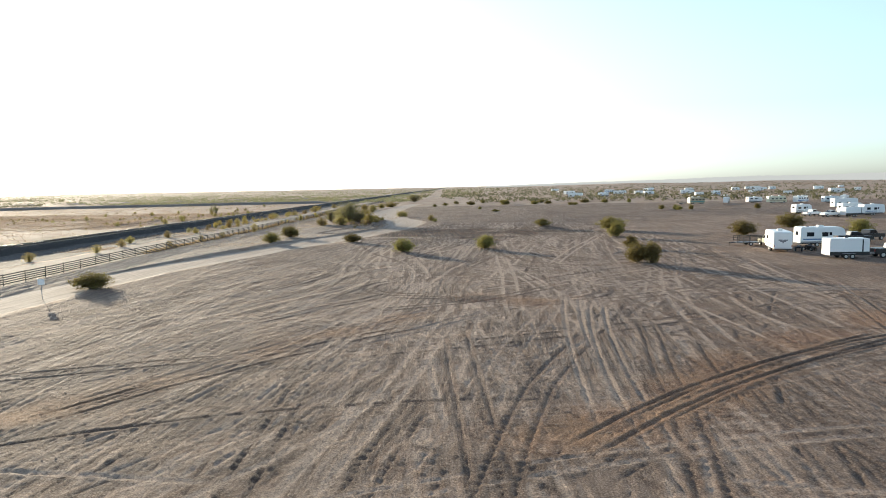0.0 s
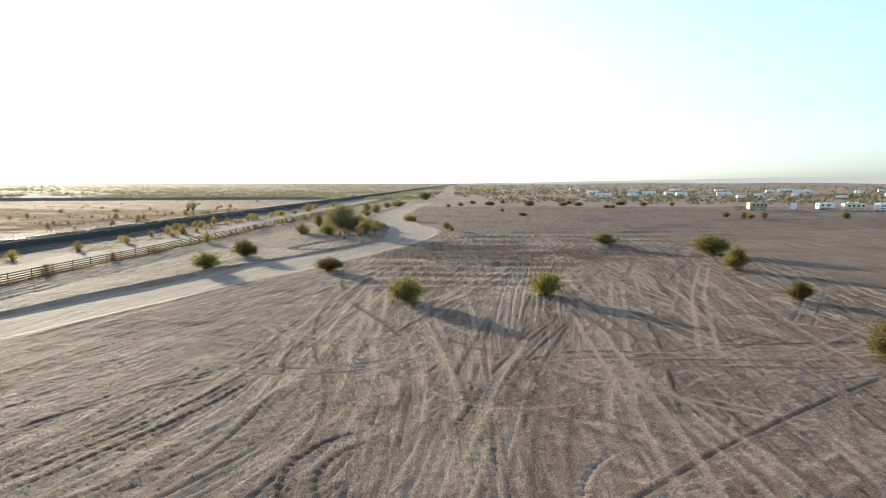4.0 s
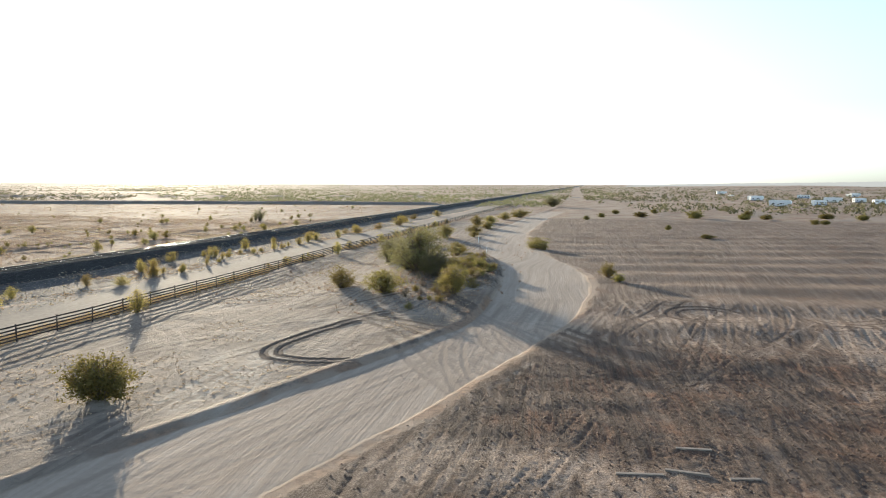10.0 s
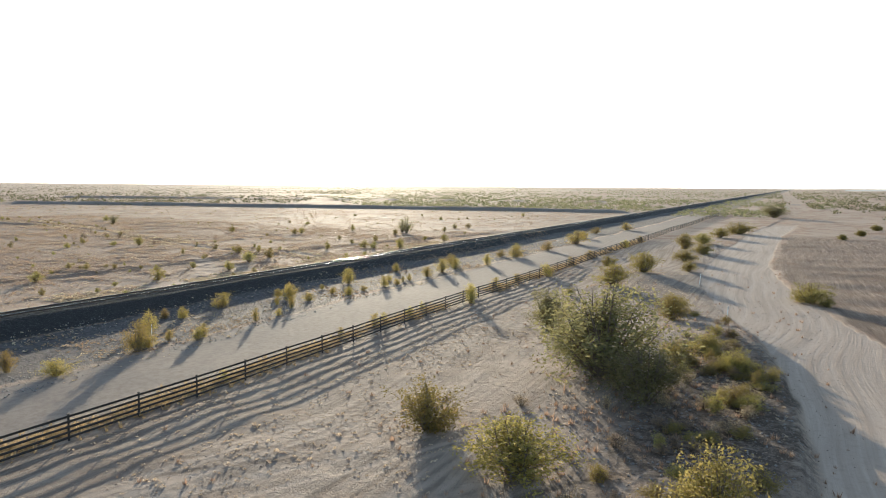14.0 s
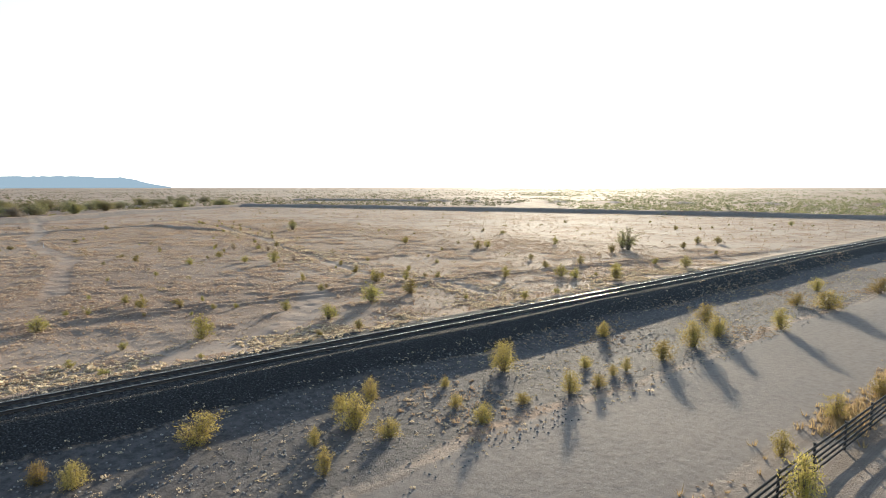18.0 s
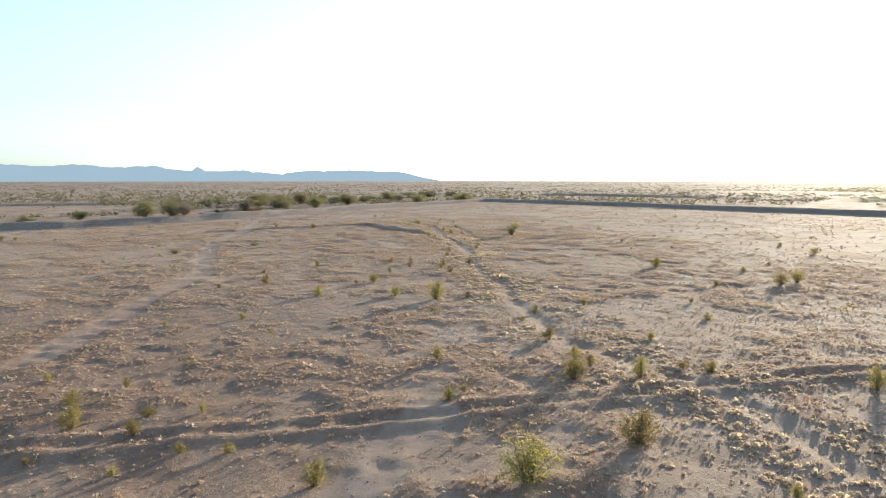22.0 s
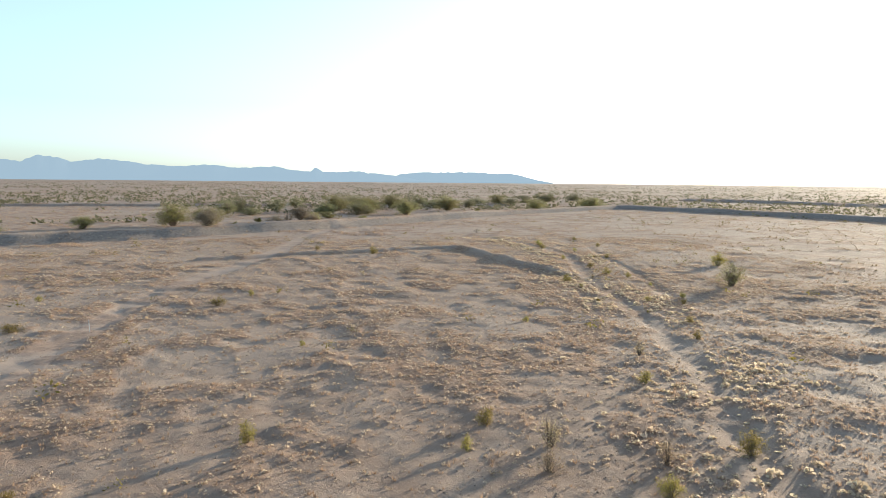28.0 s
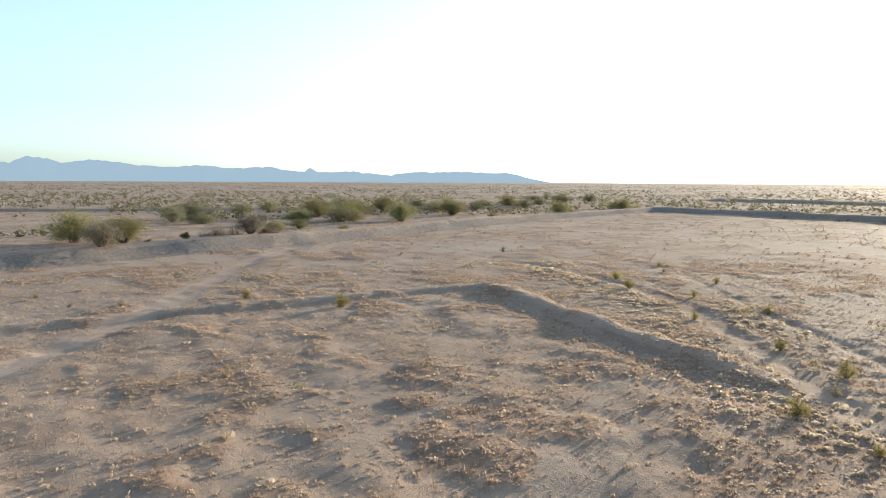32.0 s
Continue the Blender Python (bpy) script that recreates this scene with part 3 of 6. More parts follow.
def rider_flow(x, y):
    """A measure across the riders' way: it stays the same along each of their lines."""
    off = x - FAN[0]
    to, out = off * 30 / np.clip(FAN[1] - y, 14, 80), off * 30 / np.clip(y - FAN[1] + 22, 17, 45)
    f = smooth(62, 84, y)
    left, right = 1 - smooth(-21, -9, x), smooth(1, 6, x)
    return (to * (1 - f) + out * f) * (1 - left) * (1 - right) + (off - (y - 60) * (0.2 + 0.2 * smooth(50, 110, y))) * left + (off - 0.13 * (y - 75)) * right


def lay_tracks():
    rng = np.random.default_rng(71)

    def pair(line, wide, deep, tone, gauge, lug=0.0):
        px, py = line
        tx, ty = np.gradient(px), np.gradient(py)
        n = np.maximum(np.hypot(tx, ty), 1e-6)
        for off in ((-gauge / 2, gauge / 2) if gauge else (0.0,)):
            press(px + ty / n * off, py - tx / n * off, wide, deep, tone, lug)

    for k in range(2600):
        x, y = rng.uniform(-40, 50), rng.uniform(4, 180)
        d, w = road_side(x, y)
        kind = rng.uniform()
        if d - w < 1.5:
            continue
        wide, deep = rng.uniform(0.085, 0.14), rng.uniform(0.018, 0.052)
        tone = rng.choice((-0.7, -0.4, 0.2, 0.5, 0.9))
        gauge, lug = rng.uniform(1.0, 1.7) if kind < 0.5 else 0.0, rng.choice((0.0, 0.15, 0.5))
        if rng.uniform() < (0.55 if x > 2 and y < 90 else 0.84):
            line = drive(x, y, 0, rng.uniform(18, 55), rng, 0, riders, rng.normal() * 9)
        elif rng.uniform() < 0.2:
            line = drive(x, y, rng.uniform(0, 360), rng.uniform(9, 20), rng, rng.choice((-1, 1)) / rng.uniform(3, 7))
        else:
            line = drive(x, y, rng.choice((48, 58, 75, 95, -35)) + rng.normal() * 6, rng.uniform(12, 40), rng, rng.normal() / 60)
        d, w = road_side(*line)
        keep = d - w > 0.8
        if keep.mean() < 0.9:
            continue
        pair((line[0][keep], line[1][keep]), wide, deep, tone, gauge, lug)
    # broad ruts that stand out
    for x, y, a, far, bend, gauge, wide, deep, tone in ((-20, 29.5, 34, 26, 0.012, 1.3, 0.2, 0.06, -0.7), (-19, 32, 30, 30, 0.01, 1.3, 0.2, 0.05, 0.8), (7.2, 26, 4, 36, 0.004, 1.3, 0.2, 0.05, 0.9), (8.6, 24, 3, 34, 0.006, 1.2, 0.22, 0.05, 0.8), (9.5, 29, 46, 26, 0.012, 1.4, 0.22, 0.08, -0.9), (5, 25, 42, 34, 0.015, 1.4, 0.2, 0.07, -0.8), (16, 51, 37, 24, 0.0, 1.3, 0.16, 0.025, 0.3), (-12, 40, 22, 36, -0.008, 1.2, 0.2, 0.03, 0.9), (-9, 38, 14, 36, -0.004, 1.0, 0.2, 0.03, 0.9), (-6.5, 105.5, 12, 38, 0.0, 1.2, 0.2, 0.04, 0.5), (1.5, 92, 4, 46, 0.004, 1.2, 0.22, 0.05, 0.8), (3.5, 96, 8, 46, 0.0, 1.3, 0.22, 0.05, 0.9), (6, 100, 9, 44, -0.004, 1.3, 0.2, 0.05, 0.8)):
        pair(drive(x, y, a, far, rng, bend), wide * 0.65, deep * 0.9, tone * 0.8, gauge, 0.15)
    # turns on the spot: centre, radius, from and to degrees
    for x, y, r, a0, a1, gauge, deep, tone in ((-3.0, 69.0, 5.0, 120, 290, 1.3, 0.05, -0.9), (0.5, 71.0, 9.5, 235, 275, 1.3, 0.05, -0.8), (9.0, 66.5, 6.5, 120, 245, 0.0, 0.05, 0.9), (11.0, 64.5, 4.6, 280, 390, 1.4, 0.06, -0.6), (10.0, 66.0, 6.4, 290, 380, 1.2, 0.05, -0.4), (20.0, 72.0, 5.0, 150, 300, 1.1, 0.04, 0.8), (4.5, 175.5, 3.2, 0, 300, 1.0, 0.06, -0.9), (-12, 92, 9, 200, 330, 1.3, 0.04, 0.8), (-9, 98, 7.5, 180, 300, 1.3, 0.04, 0.8)):
        t = np.radians(np.arange(a0, a1, 0.7))
        pair((x + np.cos(t) * r, y + np.sin(t) * r), 0.15, deep * 0.8, tone * 0.8, gauge, 0.6)
    # sand beside the road, and the road itself
    for k in range(150):
        x, y = rng.uniform(-46, -20), rng.uniform(60, 200)
        line = drive(x, y, rng.choice((18, 24, 30, 8)) + rng.normal() * 7, rng.uniform(8, 26), rng, rng.normal() / 40)
        d, w = road_side(*line)
        keep = (d + w < -1.8) & (line[0] > fence_x(line[1]) + 1.5)
        if keep.sum() > 30 and keep.mean() > 0.8:
            pair((line[0][keep], line[1][keep]), 0.12, rng.uniform(0.008, 0.022), rng.choice((-0.7, 0.6, 0.9)), rng.choice((0.0, 1.2, 1.5)))
    for k in range(34):
        ys = np.arange(max(19.0, rng.uniform(0, 150)), min(190.0, rng.uniform(120, 230)), 0.12)
        if len(ys) > 60:
            off = rng.normal() * 1.5 + 0.8 * np.sin(ys / rng.uniform(9, 20) + k)
            press(np.interp(ys, _ys, _rx) + np.clip(off, -3.2, 3.2), ys, 0.14, rng.uniform(0.004, 0.012), rng.choice((-0.9, -0.6, -0.4)))
    # the wheel marks of a turn on the sand, open towards the thicket
    bends = [(-21.5, 153.6), (-23.5, 152.9), (-26, 152.6), (-28.5, 153.4), (-29.4, 155.2), (-29.2, 157.6), (-28.4, 160.8), (-27.2, 164.5), (-25.6, 168.0), (-23.8, 171.0)]
    u, v = np.linspace(0, len(bends) - 1, 260), np.arange(len(bends))
    soften = np.hanning(31) / np.hanning(31).sum()
    turn_x, turn_y = (np.convolve(np.pad(np.interp(u, v, [p[k] for p in bends]), 15, mode="edge"), soften, "valid") for k in (0, 1))
    for again in range(2):
        pair((turn_x, turn_y), 0.2, 0.06, -1.0, 1.0, 0.4)
    # crossing from the field on to the road at the bend
    for k in range(16):
        pair(drive(rng.uniform(-12, 2), rng.uniform(140, 158), rng.uniform(-42, -14), rng.uniform(16, 30), rng, rng.normal() / 45), 0.2, 0.02, -0.8, 1.4)
    for grid, keep in ((PRESSED, 0.6), (TONE, 0.75)):
        grid[1:-1, 1:-1] = keep * grid[1:-1, 1:-1] + (1 - keep) / 4 * (grid[:-2, 1:-1] + grid[2:, 1:-1] + grid[1:-1, :-2] + grid[1:-1, 2:])


lay_tracks()
SHEET = []                           # the coarse sheet, then the finer pieces let into it


def on_ground(x, y):
    """Height of the ground sheet as built."""
    out = None
    for xs, ys, Z in SHEET:
        i = np.clip(np.searchsorted(xs, x) - 1, 0, len(xs) - 2)
        j = np.clip(np.searchsorted(ys, y) - 1, 0, len(ys) - 2)
        u, v = (x - xs[i]) / (xs[i + 1] - xs[i]), (y - ys[j]) / (ys[j + 1] - ys[j])
        z = (Z[j, i] * (1 - u) + Z[j, i + 1] * u) * (1 - v) + (Z[j + 1, i] * (1 - u) + Z[j + 1, i + 1] * u) * v
        out = z if out is None else np.where((x > xs[0]) & (x < xs[-1]) & (y > ys[0]) & (y < ys[-1]), z, out)
    return out


def ground_sheet():
    def axis(spans, end):
        core = np.concatenate([np.arange(lo, hi, step) for lo, hi, step in spans])
        step = spans[-1][2]
        out, s = [], step
        v = core[-1]
        while v < end:
            s *= 1.16
            v += s
            out.append(v)
        left, s, v = [], spans[0][2], core[0]
        while v > -end:
            s *= 1.16
            v -= s
            left.append(v)
        return np.array(left[::-1] + list(core) + out)
    xs = axis(((-430, -290, 1.4), (-290, 62, 0.7), (62, 140, 1.3)), 4900)
    ys = axis(((-20, 24, 1.2), (24, 300, 0.7), (300, 490, 1.35)), 4900)
    X, Y = np.meshgrid(xs, ys)
    Z = land(X, Y)
    SHEET.append((xs, ys, Z))
    nx, ny = len(xs), len(ys)
    i = (np.arange(ny - 1)[:, None] * nx + np.arange(nx - 1)[None, :]).ravel()
    F = np.stack([i, i + 1, i + nx + 1, i + nx], 1)
    V, open_cell = [np.stack([X.ravel(), Y.ravel(), Z.ravel()], 1)], np.ones(len(F), bool)
    pressed_tone = [np.zeros(X.size)]
    pieces, count = [], X.size
    for x0, x1, y0, y1, step in ((*X_FINE, *Y_FINE, FINE), (-246, -86, 205, 292, 0.34)):
        # finer pieces take the place of whole cells
        a0, a1 = np.searchsorted(xs, x0), np.searchsorted(xs, x1) - 1
        b0, b1 = np.searchsorted(ys, y0), np.searchsorted(ys, y1) - 1
        cx, cy = np.arange(nx - 1)[None, :], np.arange(ny - 1)[:, None]
        open_cell[:(nx - 1) * (ny - 1)] &= ~((cx >= a0) & (cx < a1) & (cy >= b0) & (cy < b1)).ravel()
        fxs = np.linspace(xs[a0], xs[a1], int((xs[a1] - xs[a0]) / step))
        fys = np.linspace(ys[b0], ys[b1], int((ys[b1] - ys[b0]) / step))
        FX, FY = np.meshgrid(fxs, fys)
        rim = np.minimum(np.minimum(FX - fxs[0], fxs[-1] - FX), np.minimum(FY - fys[0], fys[-1] - FY))
        blend = smooth(0, 3, rim)
        tone = np.zeros(FX.shape)
        fine = land(FX, FY)
        if step == FINE:
            gi, gj = np.clip(((FX - X_FINE[0]) / FINE).astype(int), 0, PRESSED.shape[1] - 2), np.clip(((FY - Y_FINE[0]) / FINE).astype(int), 0, PRESSED.shape[0] - 2)
            fine = fine + PRESSED[gj, gi] * 1.3 + 0.008 * vnoise(FX, FY, 0.5, 67)
            tone = TONE[gj, gi] * blend
        FZ = on_ground(FX, FY) * (1 - blend) + fine * blend
        pieces.append((fxs, fys, FZ))
        m = len(fxs)
        i = (np.arange(len(fys) - 1)[:, None] * m + np.arange(m - 1)[None, :]).ravel() + count
        F, open_cell = np.concatenate([F, np.stack([i, i + 1, i + m + 1, i + m], 1)]), np.concatenate([open_cell, np.ones(len(i), bool)])
        V.append(np.stack([FX.ravel(), FY.ravel(), FZ.ravel()], 1))
        pressed_tone.append(tone.ravel())
        count += FX.size
    SHEET.extend(pieces)
    verts = np.concatenate(V)
    me = mesh_of("ground", verts, F[open_cell], M_GROUND, True)
    x, y = verts[:, 0], verts[:, 1]
    d, w = road_side(x, y)
    r = x - rail_x(y)
    fx = x - fence_x(y)
    wobble = 0.8 * vnoise(x, y, 9, 21) + 0.4 * vnoise(x, y, 3, 22)
    zones = {
        "field": smooth(-0.5, 1.0, d - w - 0.6 + wobble) * (1 - smooth(250, 700, np.hypot(x - 20, y - 120)) * 0.6) * (1 - 0.8 * smooth(310, 370, y + 3 * wobble)),
        "road": (1 - smooth(-0.4, 0.5, np.abs(d) - w + 0.4 * wobble)) * (1 - smooth(360, 440, y)),
        "pale": (1 - smooth(-1.5, 0.5, d + w + wobble)) * smooth(-12.5, -10.5, fx + wobble) * (1 - smooth(285, 345, y + 4 * wobble)),
        "tone": np.concatenate(pressed_tone),
        "ochre": np.zeros(len(x)),
        "flow": rider_flow(x, y),
        "along": y + 0.15 * x,
        "ballast": (1 - smooth(4.3, 6.4, np.abs(r + 0.9) + 0.6 * wobble)),
        "path": np.zeros(len(x)),
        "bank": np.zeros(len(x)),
        # where the glint is painted; rings of pale sand are joined in below
        "pale_glint": 1.3 * np.exp(-((x + 29.3 + 0.25 * (y - 149)) / 4.4) ** 2 - ((y - 148.5) / 7.5) ** 2) * (0.75 + 0.5 * vnoise(x, y, 3.5, 25)),
        "cover": cover_of(x, y),
        "rust": np.exp(-((x + 118) / 42) ** 2 - ((y - 217) / 24) ** 2),
        "damp": np.maximum(1.25 * np.exp(-((x - 2) / 26) ** 2 - ((y - 149 - 0.1 * x) / 17) ** 2) * smooth(0.5, 2.5, d - w), 0.9 * np.exp(-((x - 3) / 4) ** 2 - ((y - 61) / 2.6) ** 2)) * (0.75 + 0.6 * vnoise(x, y, 4.5, 26)),
        "litter": 1.5 * np.exp(-((x + 21) / 4.4) ** 2 - ((y - 193) / 16) ** 2) * (0.8 + 0.5 * vnoise(x, y, 4, 23)),
    }
    for hx, hy in MOUNDS:
        zones["pale_glint"] = np.maximum(zones["pale_glint"], 0.8 * np.exp(-((x - hx) ** 2 + (y - hy) ** 2) / 2.5 ** 2) * (0.7 + 0.5 * vnoise(x, y, 2.0, 27)))
    for line, wide in ((TRAIL, 1.7), (TRAIL_W, 1.4), (LEVEE, 1.5), (SPUR_B, 0.9), (SPUR_A, 0.7)):
        b, s, f = along(x, y, line)
        zones["path"] = np.maximum(zones["path"], 1 - smooth(wide * 0.5, wide * 1.2, b + 0.6 * wobble))
    # faces of the levees, where shade is painted in
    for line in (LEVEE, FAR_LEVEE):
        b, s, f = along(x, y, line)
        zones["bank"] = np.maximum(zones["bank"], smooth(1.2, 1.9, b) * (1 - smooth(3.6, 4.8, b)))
    for line, wide in ((((-24, 28), (-17, 34), (-12, 42), (-3, 53)), 2.6), (((4, 26), (13, 33), (22, 42), (34, 50)), 3.0), (((2, 62), (8, 58)), 3.2), (((7, 112), (9, 128), (12, 142)), 2.2)):
        b, s, f = along(x, y, line)
        zones["ochre"] = np.maximum(zones["ochre"], np.exp(-(b / wide) ** 2) * (0.7 + 0.5 * vnoise(x, y, 4, 68)))
    # gravel ground whose colour also holds the shade of the railway bank
    zones["strip"] = smooth(3.6, 5.0, r + wobble) * smooth(11.0, 14.0, -fx + wobble)
    zones["lane"] = 1 - smooth(3.6, 5.2, np.abs(fx + 7.2) + wobble)
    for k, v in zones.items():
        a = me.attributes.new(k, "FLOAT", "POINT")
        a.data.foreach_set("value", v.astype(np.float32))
    return tagged(new("ground", me), "tan desert ground with dirt roads, banks and wheel tracks", "ground", kind="structure")


ground_sheet()


def hills(name, far, profile, label, deep=500.0, seed=0, mat=M_HILL):
    """A ridge far off, from bearings (degrees left of +y) and heights in metres."""
    profile = sorted(profile)
    bear = np.linspace(profile[0][0], profile[-1][0], 420)
    top = np.interp(bear, [p[0] for p in profile], [p[1] for p in profile])
    rows = 7
    V, F = [], []
    for k in range(rows):
        f = k / (rows - 1)
        up = math.sin(f * math.pi / 2)
        rag = 1 + (0.03 * vnoise(bear * 1.3, bear * 0 + k * 0.4, 1.0, seed) + 0.035 * vnoise(bear * 3.4, bear * 0 + k * 0.5, 1.0, seed + 1) + 0.015 * vnoise(bear * 8.0, bear * 0 + k * 0.6, 1.0, seed + 2)) * up
        dist = far + deep * f + 25 * vnoise(bear * 0.5, bear * 0, 1.0, seed + 2)
        a = np.radians(bear)
        V.append(np.stack([-100 - np.sin(a) * dist, 150 + np.cos(a) * dist, top * up * rag - 3], 1))
    n = len(bear)
    i = (np.arange(rows - 1)[:, None] * n + np.arange(n - 1)[None, :]).ravel()
    return tagged(new(name, mesh_of(name, np.concatenate(V), np.stack([i, i + 1, i + n + 1, i + n], 1), mat, True)), label, "hills", kind="structure")


# mountains and mesa carry their haze in the glowing material
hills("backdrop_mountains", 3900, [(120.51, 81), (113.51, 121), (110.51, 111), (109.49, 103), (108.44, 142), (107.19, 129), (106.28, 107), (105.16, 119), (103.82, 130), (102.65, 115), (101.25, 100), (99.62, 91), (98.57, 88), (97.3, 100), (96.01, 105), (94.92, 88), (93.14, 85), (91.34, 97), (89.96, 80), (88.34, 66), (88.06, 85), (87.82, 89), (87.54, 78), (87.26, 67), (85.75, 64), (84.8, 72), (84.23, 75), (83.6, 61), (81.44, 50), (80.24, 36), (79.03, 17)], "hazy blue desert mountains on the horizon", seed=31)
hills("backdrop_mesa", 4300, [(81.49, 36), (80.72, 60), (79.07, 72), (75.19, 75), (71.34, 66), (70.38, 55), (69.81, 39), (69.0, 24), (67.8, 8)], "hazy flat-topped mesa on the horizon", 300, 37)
# its pale haze comes from the material's glow
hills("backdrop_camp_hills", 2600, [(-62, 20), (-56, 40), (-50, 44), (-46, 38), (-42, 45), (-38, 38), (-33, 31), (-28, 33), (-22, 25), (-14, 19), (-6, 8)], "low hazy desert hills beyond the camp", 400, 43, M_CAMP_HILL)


# ---- plants ----
def leaf_quads(rng, pts, size, flat=0.0):
    """Small four-cornered leaves at points, turned at random."""
    n = len(pts)
    a = rng.normal(size=(n, 3))
    a[:, 2] *= 1 - flat
    a /= np.linalg.norm(a, axis=1)[:, None]
    b = np.cross(a, rng.normal(size=(n, 3)))
    b /= np.linalg.norm(b, axis=1)[:, None]
    s = size * rng.uniform(0.6, 1.4, (n, 1))
    v = np.stack([pts - a * s, pts - b * s * 0.45, pts + a * s, pts + b * s * 0.45], 1).reshape(-1, 3)
    return v, np.arange(n * 4).reshape(n, 4)


def sticks(lines, sides=3):
    """Tapered three-sided twigs along lines of (x, y, z, radius)."""
    V, F, k = [], [], 0
    ang = np.arange(sides) * 2 * np.pi / sides
    ring = np.stack([np.cos(ang), np.sin(ang), 0 * ang], 1)
    for line in lines:
        for p in line:
            V.append(np.asarray(p[:3]) + ring * p[3])
        for j in range(len(line) - 1):
            for q in range(sides):
                r = (q + 1) % sides
                F.append((k + j * sides + q, k + j * sides + r, k + (j + 1) * sides + r, k + (j + 1) * sides + q))
        k += len(line) * sides
    return np.concatenate(V), np.array(F)


def shrub(name, label, seed, mat, stems=16, leaves=1600, size=0.035, spread=0.46, low=0.3, loose=0.05, lean=1.0, twig=0.012, dome=0.35):
    """A many-stemmed shrub, one metre high and about as wide, as a thing with stems and crown."""
    rng = np.random.default_rng(seed)
    root = tagged(new(name), label, "tree" if "tree" in name else "bush", kind="")
    lines, tips = [], []
    for i in range(stems):
        a = i * 2.399 + rng.uniform(-0.4, 0.4)
        up = math.radians(rng.uniform(18 if dome > 0.33 else 38, 90))
        reach = rng.uniform(0.78, 1.0)
        r = spread * math.cos(up) * reach
        top = max(math.sin(up) ** 0.8 * reach, 0.2)
        end = np.array([math.cos(a) * r, math.sin(a) * r, top])
        mid = np.array([math.cos(a) * r * 0.62 * lean, math.sin(a) * r * 0.62 * lean, top * 0.55]) + rng.normal(size=3) * 0.03
        ts = np.linspace(0, 1, 6)
        curve = [(1 - t) ** 2 * np.array([math.cos(a) * 0.04, math.sin(a) * 0.04, -0.03]) + 2 * t * (1 - t) * mid + t * t * end for t in ts]
        lines.append([(*p, twig * (1.15 - t)) for p, t in zip(curve, ts)])
        tips.append(curve)
        for _ in range(4):
            t = rng.uniform(0.35, 0.9)
            base = curve[int(t * 5)]
            tip = base + rng.normal(size=3) * 0.09 + np.array([math.cos(a), math.sin(a), 0.6]) * 0.09
            lines.append([(*base, twig * 0.5), (*((base + tip) / 2), twig * 0.35), (*tip, twig * 0.2)])
            tips.append([base, (base + tip) / 2, tip, tip])
    v, f = sticks(lines)
    part("stem", mesh_of("stem", v, f, M_BARK), None, root)
    if leaves:
        pts = []
        pick = rng.integers(0, len(tips), leaves)
        for k in pick:
            c = tips[k]
            t = low + (1 - low) * rng.uniform(0, 1) ** 0.7 if len(c) == 6 else rng.uniform(0.2, 1.1)
            i = min(int(t * (len(c) - 1)), len(c) - 2)
            u = t * (len(c) - 1) - i
            pts.append(c[i] * (1 - u) + c[i + 1] * u)
        pts = np.array(pts) + rng.normal(size=(leaves, 3)) * loose
        pts[:, 2] = np.clip(np.abs(pts[:, 2]), 0.03, 1.06)
        v, f = leaf_quads(rng, pts, size)
        part("crown", mesh_of("crown", v, f, mat), None, root)
    for o in scene.collection.objects:
        if o.name.startswith(("stem", "crown")) and o.parent is None:
            o.parent = root
    return root


def set_out(kinds, places, group, label=""):
    """Copies of the kinds at (x, y, height, width), standing on the land."""
    rng = random.Random(len(places) * 7 + len(group))
    for x, y, h, w in places:
        k = kinds[rng.randrange(len(kinds))]
        m = pose(x, y, float(land(x, y)) - 0.02, 0, 0, rng.uniform(0, 360)) @ Matrix.Diagonal((w * 1.05, w * rng.uniform(0.9, 1.15), h, 1))
        tagged(copy_thing(k, m), label, group=group)


def put_away(kinds):
    """Takes the patterns out of the scene once their copies stand."""
    for k in kinds:
        for o in (*k.children, k):
            bpy.data.objects.remove(o)


DENSE = [shrub("creosote_bush", "dense olive green creosote bush on bare dirt", s, M_CREOSOTE, 34, 6500, 0.027, 0.48, 0.1, 0.05, dome=0.42) for s in (1, 2, 3)]
GOLD = [shrub("golden_shrub", "upright shrub with backlit yellow green leaves", s, M_GOLDEN, 20, 2600, 0.024, 0.46, 0.06, 0.065, dome=0.4) for s in (4, 5, 6)]
THIN = [shrub("desert_shrub", "small thin olive desert shrub on bare ground", s, M_OLIVE, 20, 2200, 0.024, 0.48, 0.1, 0.06, dome=0.4) for s in (7, 8, 9)]
DRY = [shrub("dry_shrub", "dry leafless tan shrub with brittle twigs", s, M_DRY, 26, 700, 0.028, 0.46, 0.3, 0.04, twig=0.010) for s in (10, 11)]
TREE = [shrub("palo_verde_tree", "feathery grey green palo verde tree", s, M_FEATHER, 30, 8000, 0.016, 0.5, 0.3, 0.05, lean=0.8, twig=0.012, dome=0.5) for s in (12, 13, 14)]
LOOSE = [shrub("creosote_bush", "rounded olive yellow creosote bush on sandy ground", s, M_OLIVE, 26, 5600, 0.02, 0.5, 0.12, 0.055, dome=0.4) for s in (16, 17, 18)]
FAR_TREE = [shrub("palo_verde_tree", "grey green palo verde tree along a dry wash", s, M_WASH, 20, 2600, 0.026, 0.5, 0.12, 0.075, dome=0.5) for s in (19, 20)]
